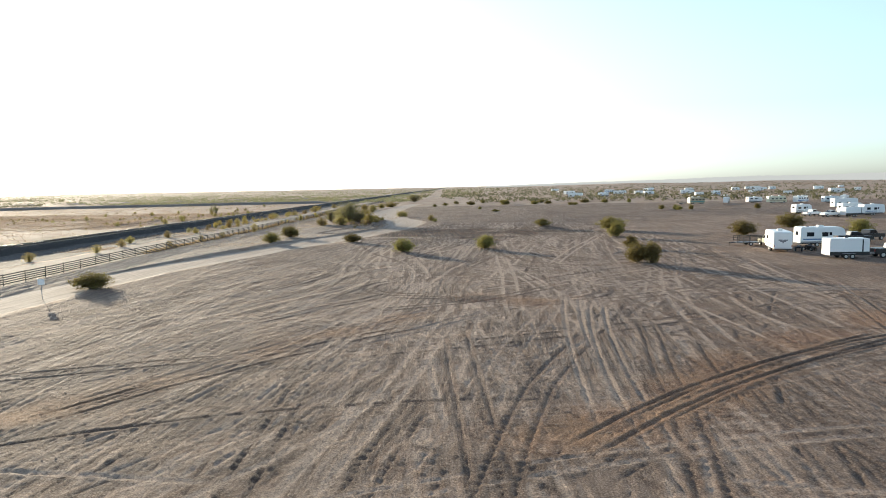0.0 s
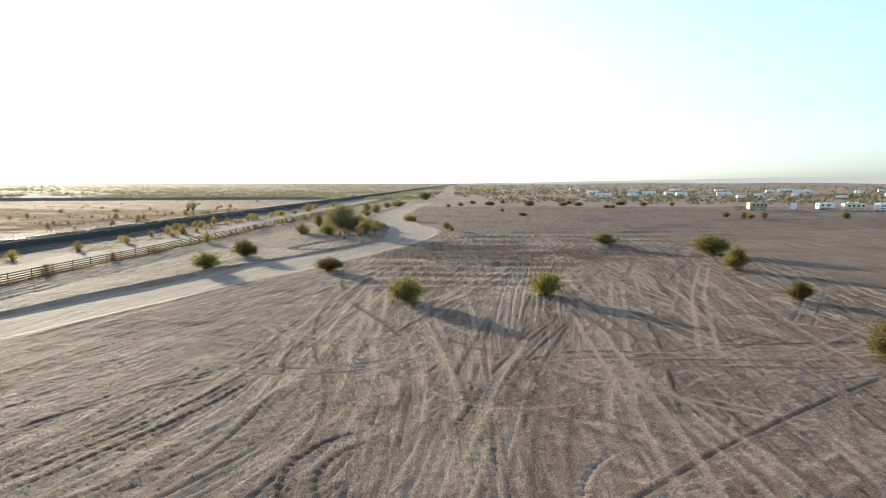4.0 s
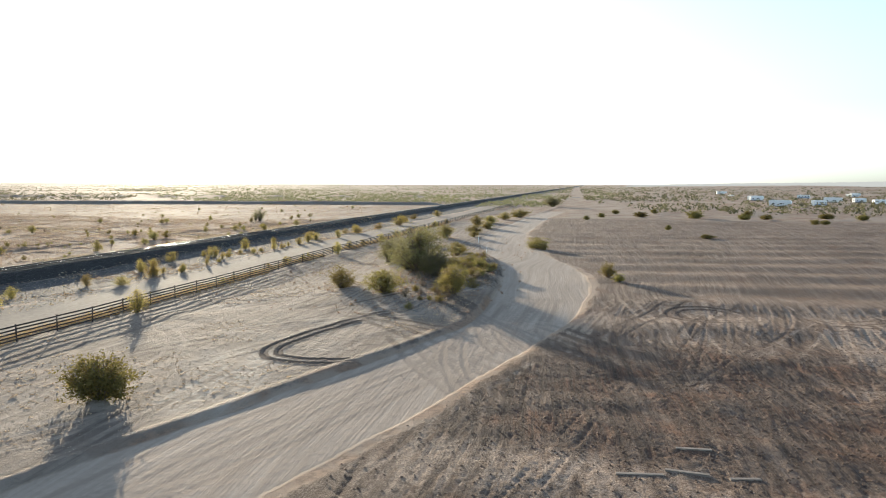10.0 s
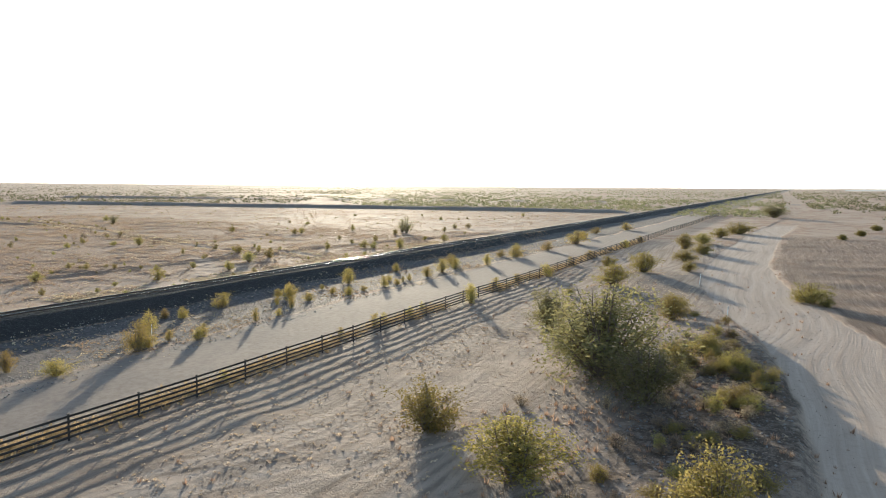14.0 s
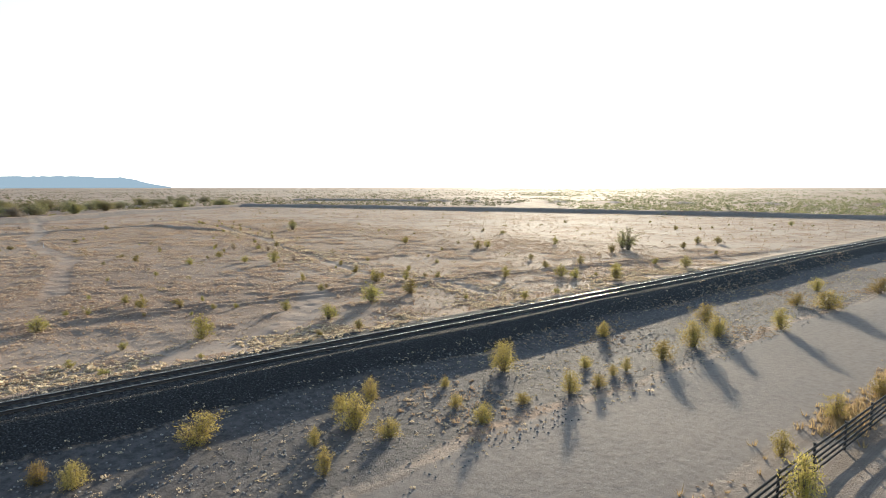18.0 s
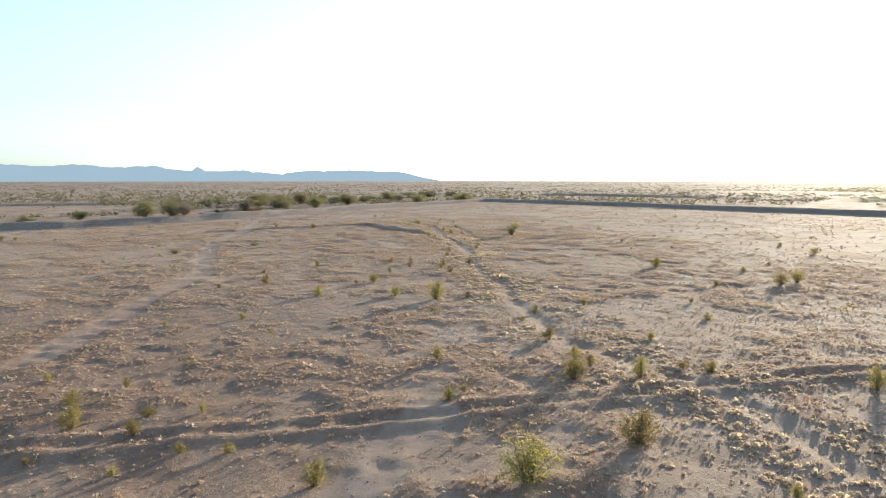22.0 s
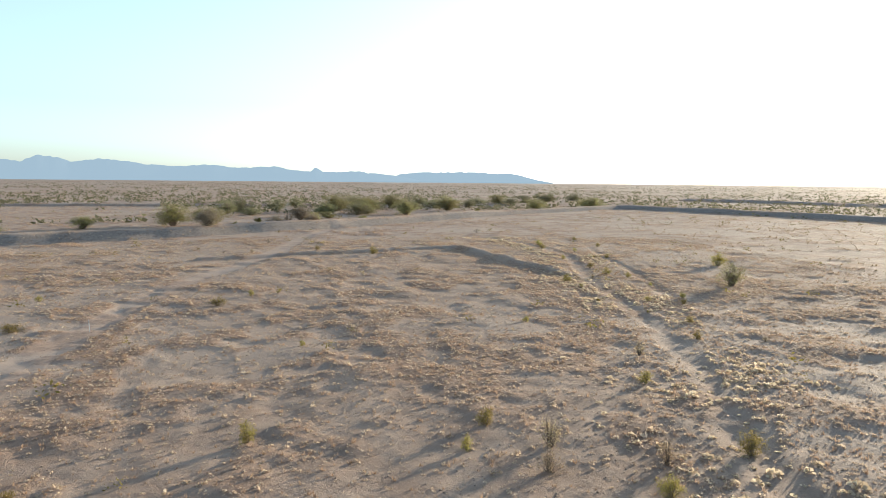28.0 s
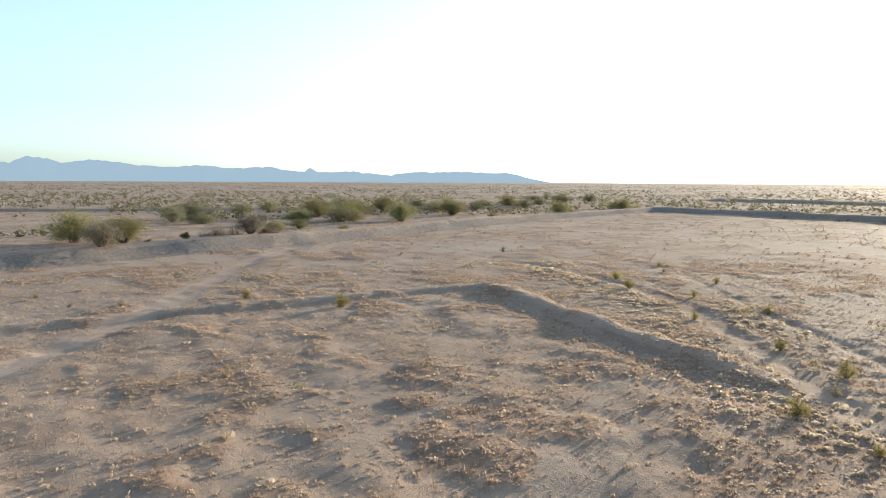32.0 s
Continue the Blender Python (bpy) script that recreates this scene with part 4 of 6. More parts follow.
BRUSH = [shrub("dry_bush", "large dry round bush beside the earth bank", s, M_BRUSH, 30, 5000, 0.022, 0.5, 0.08, 0.05, dome=0.45) for s in (22, 23)]
AIRY = [shrub("mesquite_tree", "sparse airy mesquite tree with a forked trunk on open desert", s, M_FEATHER, 26, 2600, 0.016, 0.52, 0.35, 0.045, lean=0.7, twig=0.014, dome=0.5) for s in (24, 25)]
DEAD = [shrub("dead_shrub", "bare grey dead shrub with spreading branches", s, M_DRY, 24, 0, 0.02, 0.5, twig=0.014) for s in (15,)]

# riding field and road side
set_out(DENSE, [(-39.3, 72.7, 2.0, 4.6), (57.8, 126.5, 3.1, 4.9), (78.5, 148.6, 3.5, 6.2), (82.6, 129.5, 3.2, 5.0), (89.8, 254.3, 2.4, 2.2), (94.9, 251.7, 2.2, 2.2), (120.0, 251.2, 2.4, 2.6), (-6.5, 105.5, 2.4, 3.8), (7.0, 108.7, 2.5, 3.3), (-17.7, 126.6, 1.8, 3.6), (-33.5, 127.3, 2.3, 3.8), (-33.4, 142.8, 2.7, 4.2), (23.9, 157.7, 1.7, 4.6)], "bushes in the field")
set_out(DENSE, [(37.6, 146.5, 3.3, 6.5), (33.9, 128.6, 3.0, 3.7), (30.4, 106.4, 1.9, 2.6), (25.2, 85.2, 3.0, 3.3), (26.8, 84.0, 3.2, 2.9), (21.3, 268.9, 1.0, 3.8), (16.5, 295.2, 1.4, 1.9), (86.0, 258.6, 1.9, 2.6), (89.4, 249.2, 1.8, 2.8), (34.1, 360.3, 3.0, 7.0), (49.5, 356.1, 2.2, 4.9), (57.0, 357.1, 2.0, 4.4), (79.0, 366.0, 2.3, 5.6), (88.8, 361.1, 2.2, 4.0), (100.8, 356.6, 2.5, 2.9)], "bushes in the field")
set_out(DENSE, [(7.8, 385.0, 2.0, 3.4), (15.3, 360.7, 2.2, 4.9), (1.2, 357.0, 1.8, 3.1), (56.5, 381.4, 2.2, 4.0), (66.2, 329.2, 1.6, 2.9), (24.1, 395.3, 2.0, 3.6), (-4.3, 338.0, 1.6, 2.4), (64.5, 332.2, 1.7, 3.3)], "bushes in the field")
# the thicket inside the bend of the road
set_out(TREE, [(-27.8, 194.0, 6.1, 9.4), (-19.8, 460.4, 6.0, 13.0), (-35.5, 207.5, 3.9, 4.6), (-24.6, 190.4, 3.4, 5.2), (-30.0, 197.5, 3.6, 5.0)], "trees in the thicket")
set_out(LOOSE, [(-33.8, 182.2, 2.6, 3.9), (-27.7, 178.8, 2.5, 4.7), (-19.7, 176.4, 3.3, 3.6), (-20.4, 199.0, 1.6, 2.4), (-22.5, 204.0, 1.4, 2.6), (-24.0, 200.5, 1.7, 2.8), (-26.7, 216.9, 2.4, 3.8), (-27.2, 222.5, 1.8, 3.2)], "shrubs in the thicket")
set_out(LOOSE, [(-36.5, 236.5, 2.9, 4.6), (-35.0, 249.0, 3.0, 4.7), (-34.8, 293.4, 3.4, 4.3), (-30.6, 284.7, 2.4, 4.0), (-27.4, 349.1, 3.4, 8.0), (-29.5, 253.4, 1.7, 2.8), (-41.8, 257.3, 1.7, 3.0), (-39.4, 227.2, 1.0, 1.6), (-14.8, 235.6, 2.3, 4.4), (-3.6, 196.9, 2.1, 2.3), (-2.4, 194.2, 1.2, 1.8), (-13.4, 233.2, 1.3, 2.2), (-32, 270, 2.2, 4.5), (-33, 310, 2.6, 5), (-31, 330, 2.6, 5)], "bushes beside the road")
set_out(DRY, [(-23.2, 187.0, 0.8, 1.4), (-21.5, 190.5, 0.7, 1.2), (-22.8, 195.0, 0.9, 1.5), (-20.8, 186.0, 0.6, 1.0), (-24.6, 183.5, 0.8, 1.4), (-21.4, 208.5, 0.9, 1.6), (-19.8, 192.8, 0.6, 1.0), (-30.5, 187.0, 0.7, 1.3)], "dry shrubs in the thicket")
# strip between fence and railway
set_out(GOLD, [(-64.3, 178.9, 1.6, 1.6), (-60.2, 179.7, 1.2, 2.2), (-60.8, 186.4, 2.6, 2.0), (-59.7, 191.1, 1.2, 1.1), (-69.2, 203.1, 1.7, 2.0), (-65.7, 209.6, 1.9, 2.0), (-61.4, 187.7, 1.5, 1.8), (-61.8, 190.1, 1.0, 0.8), (-66.6, 192.1, 2.0, 1.7), (-60.2, 192.2, 1.2, 1.2), (-68.6, 197.5, 1.2, 1.4), (-69.9, 196.5, 1.1, 1.1), (-60.5, 198.6, 1.3, 0.8), (-60.2, 201.4, 0.8, 0.8), (-65.2, 206.9, 1.0, 0.7), (-61.8, 205.2, 1.3, 0.9)], "shrubs along the railway")
set_out(GOLD, [(-68.6, 212.8, 1.6, 1.2), (-68.3, 210.6, 1.1, 1.3), (-63.6, 210.1, 1.0, 1.6), (-67.4, 223.0, 2.2, 1.8), (-61.3, 214.4, 1.2, 1.3), (-61.1, 221.6, 1.5, 1.5), (-68.3, 236.4, 1.4, 1.3), (-67.6, 217.8, 0.7, 0.8), (-64.0, 227.4, 0.9, 1.0), (-60.6, 223.8, 0.9, 1.1), (-61.0, 232.4, 1.5, 1.8), (-61.4, 237.8, 2.1, 2.2), (-61.5, 242.3, 1.8, 2.0), (-65.2, 248.3, 1.8, 2.4), (-61.4, 226.7, 0.8, 0.7), (-61.4, 228.3, 1.0, 0.8), (-64.4, 215.5, 0.9, 0.9), (-62.0, 218.4, 0.7, 1.2)], "shrubs along the railway")
set_out(GOLD, [(-58.9, 248.5, 1.9, 1.9), (-59.0, 261.4, 2.0, 3.3), (-57.9, 276.0, 1.9, 2.5), (-57.0, 293.0, 3.2, 5.0), (-62, 262, 1.4, 1.8), (-64, 275, 1.6, 2), (-60, 310, 2, 3), (-62, 330, 2, 3), (-57, 345, 2.4, 4), (-66, 170, 1.4, 1.6), (-62, 164, 1.6, 2), (-64, 152, 1.8, 2.2), (-67, 140, 1.6, 2.2), (-63, 128, 1.6, 2.2), (-61, 115, 1.6, 2), (-66, 104, 1.6, 2.4)], "shrubs along the railway")
set_out(GOLD, [(-49.7, 201.9, 1.3, 1.2), (-49.3, 207.4, 1.1, 1.0), (-49.9, 210.9, 1.0, 0.7), (-46.9, 216.2, 2.3, 1.6), (-50.4, 197.8, 0.8, 0.8), (-50.1, 204.0, 1.0, 0.9), (-49.1, 228.2, 1.4, 1.4), (-46.6, 241.0, 2.0, 1.9), (-47.7, 165.6, 2.3, 2.3), (-49.6, 184.0, 0.9, 0.9), (-49.3, 221, 1.2, 1.2), (-48.4, 234, 1.3, 1.5), (-47.6, 256, 1.5, 1.8), (-47.8, 268, 1.4, 1.6), (-50.6, 150, 1.3, 1.5), (-51, 138, 1.4, 1.6), (-52, 124, 1.4, 1.8), (-46, 290, 1.8, 2.5), (-46, 306, 1.6, 2)], "shrubs along the fence")
# desert west of the railway
set_out(THIN, [(-89.9, 212.3, 2.3, 2.5), (-91.9, 230.9, 2.0, 2.7), (-93.6, 237.6, 1.8, 2.4), (-88.8, 223.6, 1.5, 1.9), (-101.0, 203.3, 1.5, 2.0), (-83.3, 222.9, 1.0, 1.0), (-102.8, 240.0, 1.6, 1.7), (-90.7, 261.4, 1.9, 2.2), (-88.4, 271.1, 1.4, 1.7), (-83.9, 282.8, 1.9, 2.1), (-103.5, 294.3, 1.8, 1.8), (-96.4, 274.2, 1.7, 1.3), (-95.0, 255.2, 1.8, 1.4), (-126.4, 286.1, 1.7, 1.6), (-121.1, 301.1, 2.1, 1.5), (-90.5, 206.5, 0.7, 0.9), (-87.7, 202.2, 0.7, 0.8), (-84.4, 203.3, 0.5, 0.9), (-83.6, 219.2, 0.6, 0.8), (-83.7, 209.5, 0.4, 0.6), (-91.3, 198.0, 1.0, 0.9), (-103.4, 216.0, 1.0, 0.9), (-82.6, 243.9, 1.2, 1.1)], "desert shrubs")
set_out(THIN, [(-131.4, 242.2, 2.1, 2.3), (-134.5, 238.8, 1.2, 1.4), (-144.5, 239.3, 1.2, 1.7), (-137.6, 231.4, 1.2, 1.5), (-148.6, 227.4, 1.3, 1.3), (-109.7, 233.9, 1.2, 0.8), (-112.5, 244.0, 1.2, 1.5), (-106.5, 242.4, 1.1, 0.9), (-104.0, 240.5, 0.9, 0.7), (-104.8, 242.5, 0.9, 0.8), (-102.0, 244.2, 1.5, 1.1), (-102.5, 231.8, 1.0, 0.9), (-103.2, 233.0, 0.7, 0.6), (-105.5, 219.2, 0.7, 0.5), (-106.0, 216.6, 0.6, 0.9), (-111.5, 215.2, 0.7, 0.5), (-109.3, 250.9, 0.9, 0.8), (-122.1, 248.3, 1.0, 0.8), (-143.3, 279.4, 1.7, 2.0), (-113.9, 260.7, 0.8, 0.9), (-102.4, 247.7, 0.7, 0.6), (-101.3, 249.1, 0.9, 0.9), (-128.8, 223.1, 0.7, 0.8), (-128.3, 275.6, 0.8, 0.9)], "desert shrubs")
set_out(THIN, [(-161.4, 235.8, 1.2, 1.0), (-156.3, 256.8, 1.2, 1.3), (-161.5, 246.6, 0.9, 1.1), (-150.9, 243.2, 0.9, 0.6), (-153.4, 251.3, 1.0, 1.1), (-147.3, 222.1, 0.6, 0.8), (-194.3, 230.6, 0.9, 1.6), (-198.3, 233.2, 0.8, 0.7), (-185.8, 217.1, 0.8, 1.9), (-180.9, 269.5, 0.7, 0.8), (-198.9, 214.3, 0.7, 0.7), (-158.8, 245.0, 0.8, 0.6), (-234.2, 248.7, 1.4, 1.9), (-239.9, 240.4, 1.0, 1.2), (-223.8, 275.8, 0.9, 0.9), (-214.1, 275.7, 0.8, 1.1), (-208.4, 275.3, 1.2, 1.2), (-203.6, 268.0, 1.0, 1.2), (-244.3, 279.4, 1.1, 1.6), (-238.7, 278.0, 1.1, 1.6), (-254.5, 290.7, 0.7, 1.0), (-232.2, 281.2, 0.8, 0.8), (-224.7, 283.2, 0.9, 0.9)], "desert shrubs")
set_out(THIN, [(-106.7, 206.8, 0.6, 0.7), (-106.2, 208.5, 0.6, 0.7), (-114.1, 210.8, 0.6, 0.6), (-109.0, 212.8, 1.0, 1.1), (-105.6, 213.2, 1.3, 1.3), (-101.7, 212.0, 0.4, 0.4), (-99.4, 215.5, 0.5, 0.5), (-100.5, 218.1, 0.6, 0.7), (-99.8, 220.1, 0.6, 0.7), (-95.5, 223.2, 1.2, 1.2), (-128.2, 216.9, 0.5, 0.6), (-213.9, 294.8, 2.2, 2.5), (-106.2, 274.5, 1.2, 1.3), (-97.8, 267.3, 1.2, 1.4), (-88.0, 260.7, 1.5, 1.6), (-87.6, 264.9, 0.6, 0.7), (-84.3, 264.4, 2.0, 2.1), (-88.3, 282.0, 1.1, 1.3), (-98.0, 310.8, 1.5, 1.7), (-100.6, 322.3, 1.6, 1.8), (-97.7, 325.3, 1.6, 1.8), (-87.1, 300.4, 0.9, 1.0), (-124.8, 360.5, 1.4, 1.6), (-109.1, 402.1, 1.6, 1.9)], "desert shrubs")
set_out(THIN, [(-87.4, 240.0, 0.6, 0.7), (-82.5, 249.3, 0.8, 0.9), (-165.3, 366.1, 1.2, 1.3), (-146.2, 385.7, 1.0, 1.2), (-120.0, 365.4, 0.9, 1.0), (-119.9, 372.3, 0.9, 1.0), (-122.1, 388.8, 0.8, 0.9), (-109.4, 373.0, 0.7, 0.8), (-112.6, 398.5, 0.8, 0.9), (-107.0, 213.2, 0.6, 0.6), (-157.3, 228.1, 0.6, 0.7), (-176.5, 207.5, 0.6, 0.6), (-168.0, 211.3, 0.5, 0.6), (-144.2, 237.1, 0.6, 0.7), (-183.3, 256.1, 0.6, 0.7), (-178.3, 238.1, 0.5, 0.5), (-222.8, 184.9, 1.1, 1.3), (-222.0, 187.5, 0.8, 0.9), (-165.9, 257.2, 0.9, 1.0), (-175.2, 266.5, 0.8, 0.9), (-188.4, 273.6, 0.6, 0.6), (-119.5, 245.6, 0.5, 0.5), (-103.1, 238.6, 0.4, 0.4), (-123.7, 254.6, 0.8, 0.9)], "desert shrubs")
set_out(THIN, [(-175.2, 297.5, 0.9, 1.0), (-162.9, 298.9, 0.6, 0.7), (-120.4, 264.8, 0.6, 0.7), (-135.6, 287.2, 0.8, 0.9), (-140.2, 296.9, 0.5, 0.6), (-125.1, 282.0, 1.8, 1.9), (-147.3, 314.6, 1.3, 1.5), (-158.2, 319.4, 0.9, 1.1), (-244.0, 221.5, 0.4, 0.5), (-239.8, 288.8, 0.9, 1.0), (-205.6, 276.8, 0.8, 0.9), (-198.8, 267.7, 0.6, 0.7), (-199.9, 276.6, 0.5, 0.6), (-190.9, 266.0, 0.5, 0.5), (-191.4, 275.3, 0.7, 0.8), (-190.1, 270.8, 0.6, 0.7), (-184.9, 267.9, 0.3, 0.3), (-249.4, 288.3, 0.5, 0.5)], "desert shrubs")
set_out(DRY, [(-158.4, 248.6, 1.4, 1.5), (-155.8, 252.6, 1.3, 1.3), (-171.8, 260.0, 1.1, 1.1), (-148.5, 250.6, 1.1, 1.6), (-156.2, 247.7, 1.0, 1.4), (-237.7, 230.3, 0.7, 1.0), (-205.9, 272.3, 0.8, 0.9), (-131.1, 245.5, 0.9, 1.2), (-173.8, 271.1, 0.6, 0.6)], "dry shrubs")
set_out(DEAD, [(-275.0, 276.0, 1.1, 1.8), (-238.5, 226.1, 0.5, 1.0), (-254.5, 232.0, 1.0, 2.2), (-291.0, 234.5, 3.9, 8.0)], "dead shrubs")
# trees by the earth bank and the mesquite in the open
set_out(TREE, [(-301.4, 207.2, 6.0, 9.5), (-300.0, 215.6, 5.6, 8.5), (-316.5, 240.1, 3.2, 6.3), (-329.7, 245.1, 2.2, 5.1), (-353.4, 271.9, 6.0, 8.4), (-375.6, 250.0, 6.2, 13.4), (-360.3, 258.8, 5.6, 9.4), (-380.0, 292.2, 5.5, 11.1), (-369.5, 323.9, 4.9, 9.1), (-398.8, 360.4, 5.8, 14.0), (-408.8, 274.3, 5.8, 12.0), (-390, 262, 5.5, 10), (-420, 300, 5.5, 12), (-440, 330, 5.5, 12), (-345, 245, 4, 7), (-270, 180, 3.2, 6), (-292, 190, 3.4, 6)], "trees along the bank")
set_out(AIRY, [(-103.8, 300.4, 4.6, 4.7), (-106.6, 303.0, 3.6, 3.2), (-196.9, 284.8, 3.0, 3.8)], "trees in the open desert")
set_out(BRUSH, [(-274.5, 218.9, 4.0, 5.6), (-292.8, 232.0, 3.4, 6.5), (-289.5, 237.4, 3.6, 6.0), (-294, 240, 3.0, 5.0)], "dry bushes by the bank")
set_out(DENSE, [(-281.0, 223.6, 1.3, 1.5), (-312.3, 254.1, 2.2, 3.0), (-345.4, 294.9, 2.4, 2.6), (-300.5, 246.5, 1.6, 2.6), (-283, 228.4, 1.0, 1.8)], "bushes by the bank")
thicket = random.Random(29)
low_growth = [(-21.2 + thicket.gauss(0, 2.5), 193 + thicket.gauss(0, 11), thicket.uniform(0.4, 1.2), thicket.uniform(0.7, 1.9)) for k in range(96)]
set_out(DRY + THIN, [p for p in low_growth if sum(road_side(p[0], p[1])) < -1.0], "low growth in the thicket", "low dry desert growth on sandy ground")
belt = random.Random(21)
set_out(FAR_TREE, [(-335 - 150 * (k / 22) + belt.uniform(-16, 16), 232 + 84 * (k / 22) + belt.uniform(-34, 34), belt.uniform(3, 5.6), belt.uniform(5, 11)) for k in range(17)], "trees along the wash")
set_out(FAR_TREE, [(-430 - 16 * k + belt.uniform(-8, 8), 330 + 9 * k + belt.uniform(-25, 25), belt.uniform(3, 5), belt.uniform(6, 12)) for k in range(10)], "trees along the wash")
put_away(AIRY + BRUSH + LOOSE + FAR_TREE + DENSE + GOLD + THIN + DRY + TREE + DEAD)


# ---- what nobody could count ----
def scatter(rng, n, x0, x1, y0, y1, keep):
    x, y = rng.uniform(x0, x1, n), rng.uniform(y0, y1, n)
    k = rng.uniform(0, 1, n) < keep(x, y)
    return x[k], y[k]


def tufts(name, label, rng, x, y, size, mat, blades=9, squat=0.7):
    """Low clumps of dry stalks, each a small fan of blades."""
    n = len(x)
    s = size * rng.uniform(0.5, 1.5, n)
    z = on_ground(x, y)
    a = rng.uniform(0, 2 * np.pi, (n, blades))
    r = rng.uniform(0.05, 0.5, (n, blades)) * s[:, None]
    bx, by = x[:, None] + np.cos(a) * r * 0.6, y[:, None] + np.sin(a) * r * 0.6
    h = s[:, None] * squat * rng.uniform(0.4, 1.0, (n, blades))
    w = s[:, None] * rng.uniform(0.04, 0.1, (n, blades))
    t = rng.uniform(0, 2 * np.pi, (n, blades))
    zz = np.broadcast_to(z[:, None], (n, blades))
    p0 = np.stack([bx - np.cos(t) * w, by - np.sin(t) * w, zz - 0.02], -1)
    p1 = np.stack([bx + np.cos(t) * w, by + np.sin(t) * w, zz - 0.02], -1)
    p2 = np.stack([bx + np.cos(a) * r * 0.7, by + np.sin(a) * r * 0.7, zz + h], -1)
    v = np.stack([p0, p1, p2], 2).reshape(-1, 3)
    return tagged(new(name, mesh_of(name, v, np.arange(len(v)).reshape(-1, 3), mat)), label, "grass", kind="stuff")


def domes(name, label, rng, x, y, size, mat, blades=16, tall=0.8):
    """Low round plants, each a dome of short stalks that point outwards."""
    n = len(x)
    s = size * np.exp(rng.normal(size=n) * 0.35)
    out = rng.normal(size=(n, blades, 3))
    out[..., 2] = np.abs(out[..., 2]) * 0.9 + 0.1
    out /= np.linalg.norm(out, axis=-1)[..., None]
    side = np.cross(out, rng.normal(size=(n, blades, 3)))
    side /= np.linalg.norm(side, axis=-1)[..., None]
    k = s[:, None, None]
    foot = np.stack([x, y, on_ground(x, y) - 0.01], -1)[:, None]
    tip = out * rng.uniform(0.75, 1.1, (n, blades, 1)) * np.array([1, 1, tall]) * k
    root, w = tip * 0.3, side * k * rng.uniform(0.2, 0.38, (n, blades, 1))
    v = np.stack([foot + root, foot + tip * 0.8 + w, foot + tip, foot + tip * 0.8 - w], 2).reshape(-1, 3)
    return tagged(new(name, mesh_of(name, v, np.arange(len(v)).reshape(-1, 4), mat)), label, "plants", kind="stuff")


def lumps(name, label, rng, x, y, size, mat, category="stones"):
    """Angular stones or clods, sunk a little into the ground."""
    n = len(x)
    base = np.array([(1, 0, 0), (0.2, 1, 0), (-1, 0.2, 0), (-0.1, -1, 0), (0.1, 0.1, 0.9), (0, 0, -0.5)])
    tri = np.array([(0, 1, 4), (1, 2, 4), (2, 3, 4), (3, 0, 4), (1, 0, 5), (2, 1, 5), (3, 2, 5), (0, 3, 5)])
    s = size * rng.uniform(0.4, 1.6, n)
    a = rng.uniform(0, 2 * np.pi, n)
    b = base[None] * rng.uniform(0.6, 1.2, (n, 6, 3)) * s[:, None, None]
    c, d = np.cos(a)[:, None], np.sin(a)[:, None]
    v = np.stack([b[..., 0] * c - b[..., 1] * d + x[:, None], b[..., 0] * d + b[..., 1] * c + y[:, None], b[..., 2] + on_ground(x, y)[:, None] + 0.1 * s[:, None]], -1)
    f = (np.arange(n)[:, None, None] * 6 + tri[None]).reshape(-1, 3)
    return tagged(new(name, mesh_of(name, v.reshape(-1, 3), f, mat)), label, category, kind="stuff")


def scrub(name, label, rng, x, y, h, mat, leaves=12, blob=0.5):
    """Far shrubs, each a loose clump of leaves."""
    n = len(x)
    s = h * rng.uniform(0.6, 1.5, n)
    p = rng.normal(size=(n, leaves, 3)) * np.array([0.42, 0.42, 0.22]) + np.array([0, 0, 0.42])
    p[..., 2] = np.abs(p[..., 2])
    q = p * s[:, None, None]
    q[..., 0] += x[:, None]
    q[..., 1] += y[:, None]
    q[..., 2] += on_ground(x, y)[:, None]
    v, f = leaf_quads(rng, q.reshape(-1, 3), 1.0, 0.3)
    k = np.repeat(s, leaves * 4)[:, None] * blob * 0.55
    c = np.repeat(q.reshape(-1, 3), 4, 0)
    return tagged(new(name, mesh_of(name, c + (v - c) * k, f, mat)), label, "scrub", kind="stuff")


rng = np.random.default_rng(5)


def west_density(x, y):
    b, s, f = along(x, y, DITCH)
    g, s, f = along(x, y, SPUR_B)
    t = np.minimum(along(x, y, TRAIL_W)[0], along(x, y, TRAIL)[0])
    d = cover_of(x, y) * 0.8 + 0.26 + 0.75 * np.exp(-((b - 2.6) / 2.0) ** 2) + 0.6 * np.exp(-((g - 3.4) / 1.8) ** 2) + 0.6 * np.exp(-((along(x, y, RIDGE)[0] - 1.0) / 0.6) ** 2) + 0.5 * np.exp(-((along(x, y, SPUR_A)[0] - 1.2) / 1.0) ** 2)
    return d * smooth(1.0, 2.2, t) * smooth(0.6, 1.5, b) * smooth(4.5, 7, rail_x(y) - x)


x, y = scatter(rng, 200000, -250, -82, 192, 306, lambda x, y: 0.4 + 0.6 * west_density(x, y))
domes("ground_cover", "fine dry clumps and litter on desert ground", rng, x, y, 0.065, M_CUSHION, 4)
x, y = scatter(rng, 105000, -262, -82, 186, 312, west_density)
domes("dry_bursage", "low round grey tan cushion plants on desert ground", rng, x, y, 0.115, M_CUSHION, 9)
x, y = scatter(rng, 36000, -262, -84, 232, 292, lambda x, y: np.exp(-((along(x, y, DITCH)[0] - 2.8) / 2.2) ** 2) * smooth(-0.5, 0.4, vnoise(x, y, 5, 57)))
